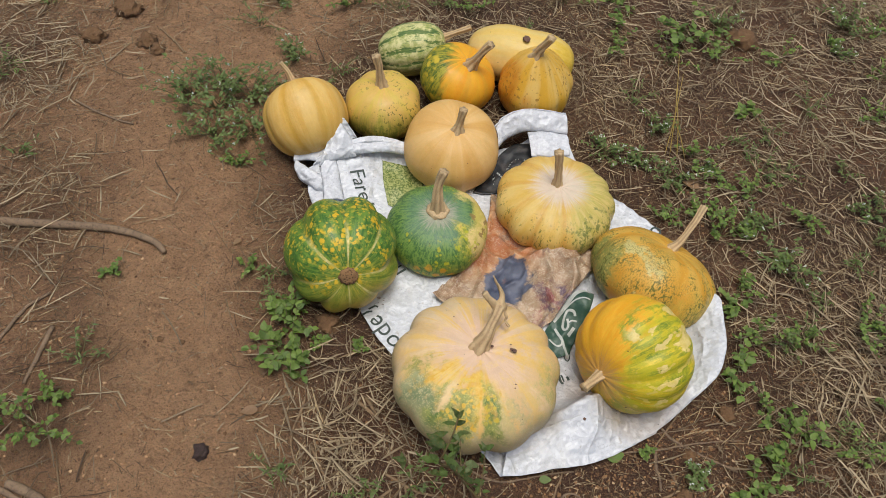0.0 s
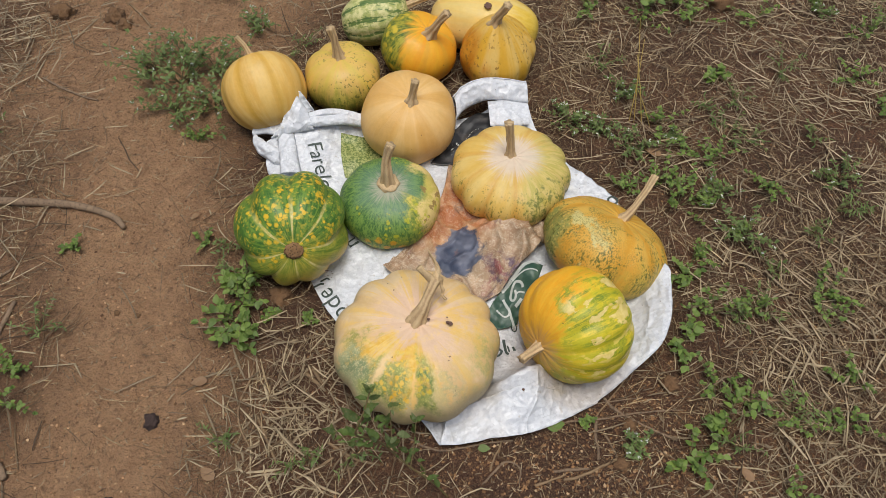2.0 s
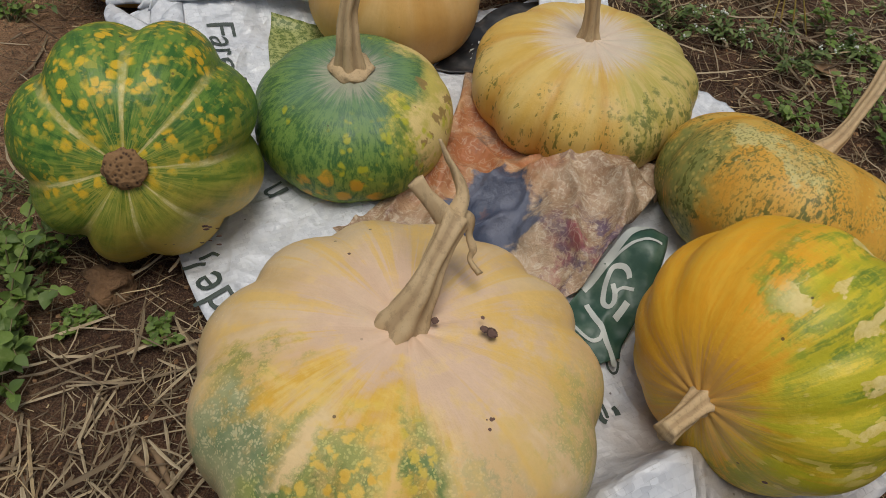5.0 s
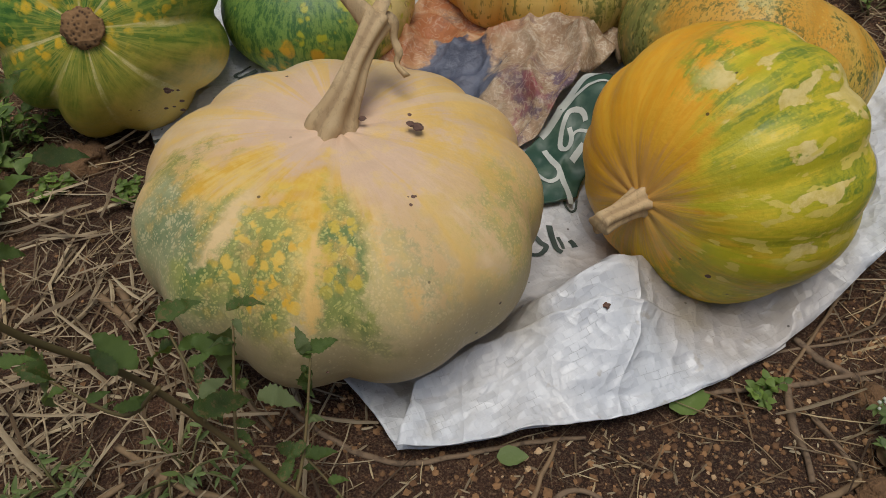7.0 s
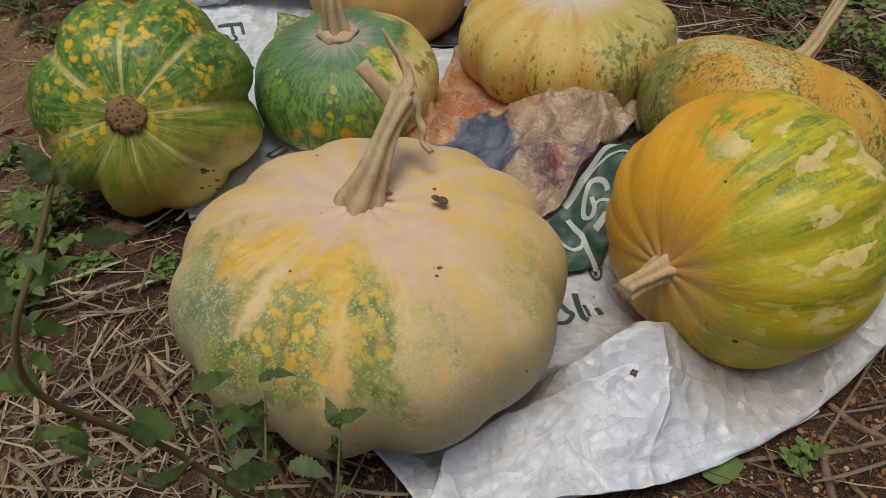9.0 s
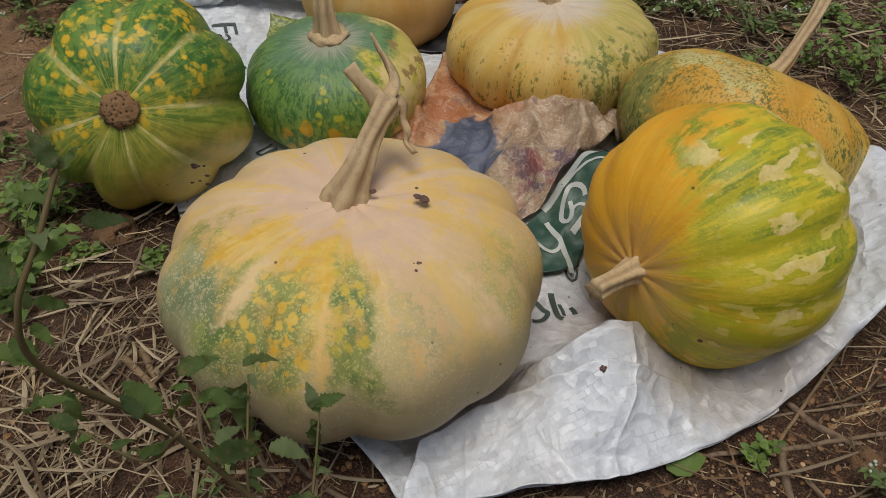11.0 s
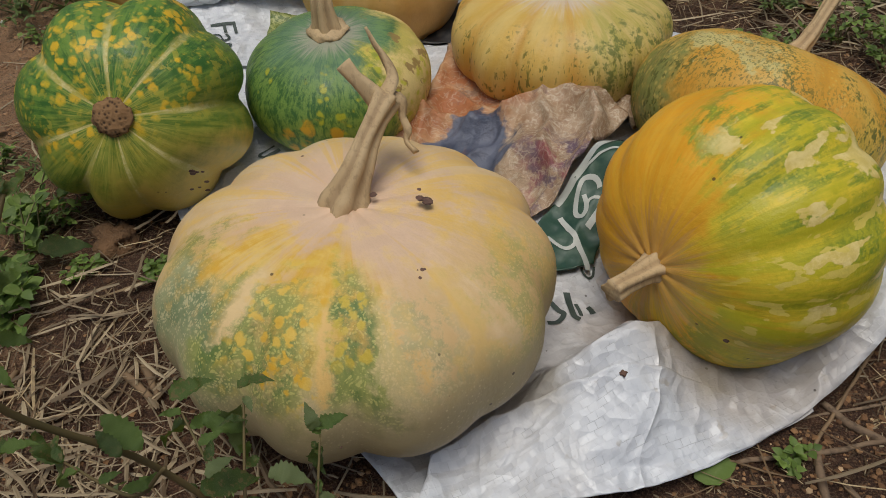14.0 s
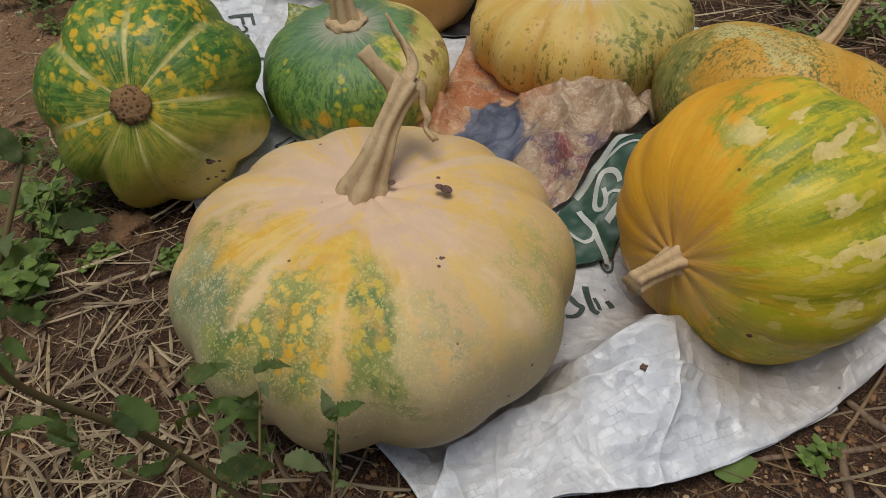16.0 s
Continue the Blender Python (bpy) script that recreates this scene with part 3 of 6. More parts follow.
yel = pumpkin("pumpkin", (0.3405, 0.7795, 0.0795), (-0.70, -0.69, 0.13), 0.1085, 0.0935, yellow_skin, "orange-yellow pumpkin streaked green, lying on its side on the sack",
              ribs=12, depth=0.072, sharp=0.95, box=1.1, dimple=0.08, seed=5, stem=[(0.284, 0.7235, 0.090), (0.274, 0.712, 0.0935), (0.2625, 0.697, 0.0975), (0.2505, 0.682, 0.1005)],
              radii=[0.019, 0.0155, 0.0098, 0.0078, 0.0072, 0.0078])
for k in range(4):
    scab(yel, (0.3262 + 0.0022 * k, 0.6815 - 0.0006 * k, 0.0692 - 0.0016 * k), (-0.31, -0.94, -0.15), 0.0017 + 0.0005 * (k % 2), 8.0 + k, crust, flat=0.12)

# ochre pumpkin
m = Skin("ochre_rind").begun(0.46)
c = m.mix(m.ramp(m.streak, 0.36, 0.64), srgb(212, 156, 54), srgb(216, 174, 82))
c = m.mix(m.side((0.0, -0.6, -0.7), 0.3, 0.8, 0.3, 0.5, 0.3), c, m.net(srgb(132, 132, 52), srgb(190, 168, 70), 120))
c = m.mix(m.side((-0.9, -0.2, 0.1), 0.72, 1.0, 0.3, 0.4, 0.2), c, m.net(srgb(140, 142, 76), srgb(200, 180, 100), 120))
c = m.mix(m.side((0.3, -0.6, -0.4), 0.2, 0.75, 0.4, 0.6, 0.5, 0.7), c, m.mix(m.ramp(m.fine, 0.36, 0.64), srgb(164, 152, 60), srgb(210, 174, 76)))
c = m.mix(m.both(m.flecks(1.3, 0.45, 240.0), m.ramp(m.sum(m.noise(24.0, 3), m.wobble(m.streak, 0.3)), 0.44, 0.56, 0, 0.9), m.ramp(m.lat, 0.08, 0.2)), c, srgb(96, 100, 42))
c = m.mix(m.both(m.ramp(m.sum(m.noise(15.0, 3), m.wobble(m.mott, 0.1)), 0.56, 0.6, 0, 0.85), m.side((-0.75, -0.5, 0.4), 0.68, 0.85, 0.2, 0.2)), c, srgb(206, 194, 128))
c = m.mix(m.both(m.ramp(m.sum(m.voronoi(210.0), m.wobble(m.mott, 0.3)), 0.34, 0.16, 0, 0.6), m.ramp(m.noise(16.0, 3), 0.4, 0.55)), c, srgb(216, 182, 88))
c = m.mix(m.both(m.flecks(1.3, 0.5, 420.0), m.ramp(m.noise(12.0, 3), 0.4, 0.55, 0, 0.65), m.ramp(m.lat, 0.06, 0.16)), c, srgb(104, 106, 48))
ochre_skin = m.done(c, 0.25)
pumpkin("pumpkin", (0.39, 0.9995, 0.0245), (0.3, 0.5, 0.8), 0.1325, 0.0815, ochre_skin, "ochre pumpkin with dark green flecks, tilted on the sack",
        ribs=9, depth=0.08, dimple=0.14, seed=8, stem=[(0.414, 1.034, 0.082), (0.426, 1.044, 0.098), (0.444, 1.073, 0.121), (0.46, 1.106, 0.143)], stem_r=0.0063)

# tan ribbed pumpkin with the pale top
m = Skin("cream_rind").begun(0.42)
c = m.mix(m.ramp(m.streak, 0.36, 0.64), srgb(214, 174, 84), srgb(222, 192, 116))
c = m.mix(m.ramp(m.sum(m.rib, m.wobble(m.fine, 0.4)), 0.7, 0.2, 0, 0.5), c, srgb(206, 150, 62))
c = m.mix(m.side((0.95, -0.1, 0.1), 0.25, 0.7, 0.5, 0.4, 0.2, 0.8), c, m.mix(m.ramp(m.fine, 0.4, 0.6), srgb(178, 170, 88), srgb(206, 188, 118)))
c = m.mix(m.both(m.flecks(1.15, 0.4, 230.0), m.ramp(m.sum(m.lat, m.wobble(m.cloud, 0.2)), 0.26, 0.42), m.ramp(m.noise(13.0, 4, 0.6, m.pol), 0.45, 0.58, 0, 0.85)), c, srgb(112, 112, 48))
c = m.mix(m.both(m.side((0.85, -0.5, -0.1), 0.72, 1.0, 0.4, 0.5, 0.5, 0.8), m.ramp(m.mott, 0.5, 0.6)), c, srgb(96, 110, 52))
c = m.mix(m.ramp(m.sum(m.lat, m.wobble(m.fine, 0.12)), 0.17, 0.06, 0, 0.8), c, srgb(220, 204, 190))
cream_skin = m.done(c, 0.2)
pumpkin("pumpkin", (0.178, 1.138, 0.034), (0, 0.05, 1), 0.1295, 0.0625, cream_skin, "tan ribbed pumpkin with a pale top and green flecks",
        ribs=11, depth=0.1, box=1.2, dimple=0.1, seed=12, stem=[(0.171, 1.146, 0.083), (0.169, 1.147, 0.108), (0.164, 1.15, 0.142), (0.158, 1.152, 0.178)], stem_r=0.0078)

# dark green pumpkin
m = Skin("green_rind").begun(0.42)
veins = m.noise(26.0, 5, 0.7, m.scaled(1, 1, 1.5, m.pol), 0.5)
worm = m.ramp(m.sum(veins, m.wobble(m.mott, 0.3)), 0.38, 0.6)
c = m.mix(worm, srgb(66, 104, 54), srgb(116, 146, 70))
c = m.mix(m.ramp(m.sum(m.lat, m.wobble(m.cloud, 0.15)), 0.34, 0.52, 0, 0.85), c, m.mix(worm, srgb(76, 112, 40), srgb(138, 154, 60)))
c = m.mix(m.both(m.ramp(m.sum(m.lat, m.wobble(m.streak, 0.12)), 0.3, 0.1, 0, 0.6)), c, srgb(112, 142, 116))
lit = m.mix(m.ramp(m.sum(m.mott, m.wobble(m.fine, 0.5)), 0.38, 0.62), srgb(150, 156, 54), srgb(206, 186, 84))
c = m.mix(m.both(m.patch(-48, -16, 0.1, 0.4, 7, 0.05, 9), m.ramp(m.sum(m.streak, m.wobble(m.mott, 0.3)), 0.36, 0.58, 0.3, 0.95)), c, lit)
c = m.mix(m.patch(-33, 70, 0.22, 0.8, 5, 0.05, 8), c, m.mix(m.ramp(m.sum(m.cloud, m.wobble(m.mott, 0.3)), 0.4, 0.6), srgb(196, 180, 92), srgb(220, 196, 128)))
c = m.mix(m.both(m.patch(-36, 60, 0.16, 0.7, 5, 0.05, 8), m.ramp(m.sum(m.noise(34.0, 3, 0.6, m.scaled(1, 1, 0.5)), m.wobble(m.mott, 0.2)), 0.63, 0.66, 0, 0.85)), c, srgb(146, 116, 68))
specks = m.both(m.ramp(m.sum(m.voronoi(88.0, m.warp), m.wobble(m.mott, 0.35)), 0.38, 0.14, 0, 0.8), m.ramp(m.noise(14.0, 2), 0.48, 0.58))
c = m.mix(m.both(specks, m.ramp(m.lat, 0.12, 0.22)), c, srgb(186, 182, 46))
c = m.mix(m.both(m.ramp(m.sum(m.voronoi(46.0, m.warp), m.wobble(m.mott, 0.4)), 0.46, 0.26), m.patch(-110, -60, 0.43, 0.62, 6, 0.03, 4)), c, srgb(212, 162, 40))
c = m.mix(m.ramp(m.sum(m.lat, m.wobble(m.fine, 0.12)), 0.13, 0.05, 0, 0.6), c, srgb(188, 176, 160))
green_skin = m.done(c, 0.08)
dark = pumpkin("pumpkin", (-0.0575, 1.012, 0.0375), (0, -0.05, 1), 0.1045, 0.0625, green_skin, "dark green pumpkin with yellow spots and one tan side",
        ribs=9, depth=0.04, dimple=0.1, seed=15, stem=[(-0.061, 1.017, 0.092), (-0.064, 1.022, 0.125), (-0.066, 1.033, 0.155), (-0.058, 1.041, 0.186)],
        radii=[0.02, 0.018, 0.0118, 0.0092, 0.0082, 0.009])
scab(dark, (-0.061, 1.016, 0.096), (0, -0.05, 1), 0.0225, 23.0, stem_mat, "stem_collar", "flared dry stem collar", 0.28, 0.5)

# lobed green pumpkin; its pole is the blossom scar
m = Skin("speckled_rind").begun(0.38)
c = m.mix(m.ramp(m.sum(m.fine, m.wobble(m.mott, 0.4)), 0.35, 0.65), srgb(60, 104, 42), srgb(110, 142, 56))
c = m.mix(m.side((0.3, -0.4, -0.5), -0.1, 0.5, 0.4, 0.3, 0.1), c, m.mix(m.ramp(m.fine, 0.35, 0.65), srgb(98, 124, 42), srgb(154, 160, 66)))
c = m.mix(m.side((0.35, -0.45, -0.8), 0.25, 0.8, 0.35, 0.4, 0.25), c, m.mix(m.ramp(m.cloud, 0.4, 0.6), srgb(178, 160, 66), srgb(210, 180, 88)))
upper = m.side((-0.15, -0.1, 1.0), 0.1, 0.5, 0.2, 0.3)
c = m.mix(m.both(m.spots(120, 0.4, 0.75), m.side((-0.15, -0.1, 1.0), 0.1, 0.5, 0.3, 0.3)), c, m.mix(m.ramp(m.mott, 0.4, 0.6), srgb(148, 150, 44), srgb(194, 172, 60)))
blocky = m.both(m.ramp(m.sum(m.voronoi(96.0, m.warp), m.wobble(m.mott, 0.5), m.wobble(m.blob, 0.3)), 0.5, 0.26, 0, 0.95), m.ramp(m.noise(30.0, 2), 0.44, 0.54))
c = m.mix(m.both(blocky, upper), c, m.mix(m.ramp(m.noise(30.0, 2), 0.42, 0.6), srgb(206, 188, 52), srgb(228, 184, 46)))
c = m.mix(m.both(m.ramp(m.noise(90.0, 3, 0.55, m.warp), 0.58, 0.63, 0, 0.7), m.side((-0.3, -0.1, 0.9), -0.3, 0.25, 0.3, 0.3)), c, srgb(168, 164, 62))
c = m.mix(m.both(m.ramp(m.sum(m.rib, m.wobble(m.fine, 0.2), m.wobble(m.mott, 0.14)), 0.4, 0.26), m.ramp(m.sum(m.lat, m.wobble(m.blob, 0.15)), 0.45, 0.16, 0, 0.95)), c, m.mix(m.ramp(m.mott, 0.4, 0.6), srgb(190, 180, 90), srgb(220, 208, 146)))
c = m.mix(m.both(m.ramp(m.noise(30.0, 3, 0.6, m.pol), 0.52, 0.6), m.ramp(m.sum(m.lat, m.wobble(m.streak, 0.08)), 0.17, 0.09, 0, 0.45)), c, srgb(190, 174, 84))
speckled_skin = m.done(c, 0.1)
lobed = pumpkin("pumpkin", (-0.2235, 0.8885, 0.073), (0.32, -0.81, 0.49), 0.1115, 0.105, speckled_skin, "deeply lobed green pumpkin speckled yellow, blossom scar outwards",
                ribs=8, depth=0.2, dimple=0.07, seed=18, lump=0.05, spin=0.2)
scab(lobed, (-0.1905, 0.807, 0.1225), (0.32, -0.81, 0.49), 0.0172, 3.0, cork, "blossom_scar", "round corky blossom scar", 0.24, 0.4)
for k in range(9):
    a = random.Random(k).uniform(0, 6.3)
    scab(lobed, (-0.143 + 0.012 * math.cos(a) + 0.002 * k, 0.812 + 0.004 * math.cos(a), 0.05 + 0.012 * math.sin(a)), (0.3, -0.8, -0.4), 0.0016 + 0.0004 * (k % 4), 5.0 + k, crust)

plain_skin = skin("tan_rind", srgb(220, 174, 102), srgb(226, 186, 122), groove=(srgb(208, 156, 78), 0.5), dirt=0.1)
pumpkin("pumpkin", (-0.0645, 1.235, 0.053), (0.08, -0.2, 0.95), 0.107, 0.085, plain_skin, "smooth round tan pumpkin on the sack", ribs=5, depth=0.05, sharp=1.1, dimple=0.06,
        seed=21, stem=[(-0.053, 1.216, 0.135), (-0.051, 1.217, 0.156), (-0.047, 1.22, 0.184)], stem_r=0.0075)

gold_skin = skin("gold_rind", srgb(220, 172, 84), srgb(228, 190, 112), groove=(srgb(204, 156, 52), 0.6), dirt=0.2)
pumpkin("pumpkin", (-0.392, 1.234, 0.067), (-0.48, 0.63, 0.61), 0.093, 0.0855, gold_skin, "yellow-tan grooved pumpkin lying on the bare soil", ribs=7, depth=0.075, sharp=0.6,
        dimple=0.02, seed=24, stem=[(-0.431, 1.284, 0.121), (-0.444, 1.291, 0.139), (-0.461, 1.294, 0.158)], stem_r=0.0055)

olive_skin = skin("olive_rind", srgb(216, 176, 96), srgb(210, 182, 84), flecks=0.8, fleck_col=srgb(96, 100, 46), side=((0.1, -0.6, -0.5), 0.25, 0.8, srgb(134, 138, 50), srgb(190, 170, 76)))
pumpkin("pumpkin", (-0.2375, 1.328, 0.051), (0, -0.05, 1), 0.0885, 0.070, olive_skin, "tan and olive pumpkin with a long stem", ribs=7, depth=0.1, sharp=0.9, dimple=0.08,
        seed=27, stem=[(-0.242, 1.327, 0.113), (-0.246, 1.328, 0.139), (-0.25, 1.33, 0.163), (-0.257, 1.332, 0.19)], stem_r=0.008)

orange_skin = skin("orange_rind", srgb(232, 172, 46), srgb(232, 160, 40), groove=(srgb(214, 166, 60), 0.5), side=((-0.95, -0.1, 0.25), 0.25, 0.6, srgb(80, 104, 42), srgb(170, 160, 56)), spot=srgb(206, 182, 62), dirt=0.08)
pumpkin("pumpkin", (-0.085, 1.452, 0.06), (0.3, 0.0, 0.93), 0.091, 0.069, orange_skin, "bright orange pumpkin with one green-mottled side", ribs=9, depth=0.04, dimple=0.1,
        seed=30, stem=[(-0.056, 1.436, 0.12), (-0.045, 1.432, 0.144), (-0.029, 1.43, 0.174), (-0.017, 1.43, 0.192)], stem_r=0.0085)

pear_skin = skin("amber_rind", srgb(218, 168, 54), srgb(226, 188, 104), flecks=0.8, fleck_col=srgb(146, 104, 42), side=((-0.8, -0.3, 0.1), 0.5, 0.95, srgb(200, 132, 36), srgb(210, 150, 50)))
pumpkin("pumpkin", (0.097, 1.475, 0.066), (-0.06, 0.0, 1), 0.09, 0.098, pear_skin, "amber pear-shaped pumpkin narrowing to its stem", ribs=9, depth=0.1, lump=0.07, dimple=0.0, pear=0.5,
        seed=33, stem=[(0.088, 1.465, 0.155), (0.092, 1.46, 0.175), (0.104, 1.455, 0.2), (0.112, 1.45, 0.22)], stem_r=0.0085)

m = Skin("striped_rind").begun(0.4)
c = m.mix(m.ramp(m.fine, 0.35, 0.65), srgb(70, 100, 52), srgb(112, 134, 70))
torn = m.noise(6.5, 5, 0.7, m.scaled(1, 1, 1.6, m.pol), 0.4)
c = m.mix(m.ramp(m.sum(torn, m.wobble(m.rib, 0.1), m.wobble(m.mott, 0.16)), 0.47, 0.54, 0, 0.95), c, m.mix(m.ramp(m.mott, 0.4, 0.6), srgb(168, 174, 100), srgb(214, 208, 150)))
c = m.mix(m.side((0.1, -0.4, -0.8), 0.5, 0.9, 0.4, 0.3, 0.2), c, m.mix(m.ramp(m.fine, 0.4, 0.6), srgb(150, 156, 80), srgb(206, 186, 106)))
stripe_skin = m.done(c, 0.1)
pumpkin("pumpkin", (-0.2115, 1.545, 0.0465), (0.92, 0.24, 0.25), 0.065, 0.0875, stripe_skin, "small green pumpkin with pale stripes, lying on its side", ribs=11, depth=0.04,
        dimple=0.05, seed=36, stem=[(-0.147, 1.57, 0.072), (-0.125, 1.575, 0.085), (-0.1, 1.58, 0.098), (-0.078, 1.585, 0.11)], stem_r=0.0065)

lemon_skin = skin("lemon_rind", srgb(222, 196, 122), srgb(224, 190, 102), side=((0.9, -0.2, 0.0), 0.6, 1.0, srgb(216, 178, 58), srgb(222, 190, 84)), dirt=0.1)
lemon = pumpkin("pumpkin", (0.0525, 1.569, 0.06), (1, -0.05, 0.02), 0.0735, 0.1355, lemon_skin, "long pale lemon pumpkin lying behind the others", ribs=7, depth=0.03, dimple=0.03, waist=0.07, seed=39)
scab(lemon, (0.060, 1.548, 0.131), (0, -0.3, 1), 0.0085, 9.0, crust, "blossom_scar", "dark round blossom scar", 0.25)

# ---------------------------------------------------------------- sack
def line(pts):
    n = 60
    return smooth_path([(x, y, 0) for x, y in pts], n)


def along(path, u):
    s = u * (len(path) - 1)
    k = min(int(s), len(path) - 2)
    return path[k].lerp(path[k + 1], s - k)


def coons(bottom, top, left, right, nu, nv):
    """Plan points of a patch between four border lines (u from left to right, v from bottom to top)."""
    b, t, l, r = line(bottom), line(top), line(left), line(right)
    out = []
    for j in range(nv + 1):
        v = j / nv
        for i in range(nu + 1):
            u = i / nu
            p = (along(b, u) * (1 - v) + along(t, u) * v + along(l, v) * (1 - u) + along(r, v) * u
                 - (b[0] * (1 - u) * (1 - v) + b[-1] * u * (1 - v) + t[0] * (1 - u) * v + t[-1] * u * v))
            out.append((p.x, p.y, u, v))
    faces = [(j * (nu + 1) + i, j * (nu + 1) + i + 1, (j + 1) * (nu + 1) + i + 1, (j + 1) * (nu + 1) + i) for j in range(nv) for i in range(nu)]
    return out, faces


def crease(x, y, s, seed):
    """Sharp folds."""
    return 1 - abs(2 * noise.noise((x * s + seed, y * s * 0.8 - seed, seed)))


def bell(x, y, cx, cy, wx, wy):
    return math.exp(-((x - cx) / wx) ** 2 - ((y - cy) / wy) ** 2)


def step(a, b, x):
    s = max(0.0, min(1.0, (x - a) / (b - a)))
    return s * s * (3 - 2 * s)


def near_edge(x, y):
    """Distance to the sack's outer free edge beside the yellow pumpkin."""
    best = 9.0
    for i in range(len(FREE) - 1):
        (ax, ay), (bx, by) = FREE[i], FREE[i + 1]
        t = max(0, min(1, ((x - ax) * (bx - ax) + (y - ay) * (by - ay)) / ((bx - ax) ** 2 + (by - ay) ** 2)))
        best = min(best, math.hypot(x - ax - t * (bx - ax), y - ay - t * (by - ay)))
    return best


FREE = [(0.40, 0.668), (0.455, 0.725), (0.50, 0.78), (0.518, 0.86), (0.514, 0.942)]


def gather(x, y):
    """The cloth pushed up into a ridge between the two front pumpkins, steep behind, sloping in front."""
    ax, ay, bx, by = 0.168, 0.606, 0.255, 0.674
    dx, dy = bx - ax, by - ay
    n = math.hypot(dx, dy)
    t = ((x - ax) * dx + (y - ay) * dy) / (n * n)
    d = ((x - ax) * -dy + (y - ay) * dx) / n + 0.004 * bumps(x, y, 30, 4.0)
    high = 0.012 + 0.048 * step(0.1, 1.0, t)
    ends, wide = step(-0.25, 0.15, t) * step(2.1, 1.0, t), 0.062 + 0.02 * step(0.4, 1.0, t)
    return high * ends * (math.exp(-(d / 0.02) ** 2) if d > 0 else max(0.0, 1 - abs(d) / wide))


def sack_z(x, y):
    h = ground_z(x, y) * 0.6 + 0.009
    h += 0.0035 * noise.noise((x * 14, y * 14, 1.0)) + 0.006 * (crease(x, y, 9, 4.0) - 0.5) + 0.004 * (crease(x, y, 27, 9.0) - 0.5) + 0.0016 * (crease(x, y, 60, 5.0) - 0.5)
    h += gather(x, y) - 0.004 * bell(x, y, 0.33, 0.67, 0.05, 0.03)
    h += 0.06 * step(0.105, 0.0, near_edge(x, y)) ** 1.3 * step(0.655, 0.79, y)
    top = 1.155 + 0.55 * (x + 0.33)
    h += 0.036 * step(-0.07, 0.01, y - top) * step(-0.02, -0.12, x)
    h += 0.02 * bell(x, y, -0.26, 1.12, 0.08, 0.06) + 0.02 * bell(x, y, 0.19, 1.33, 0.06, 0.06)
    return h


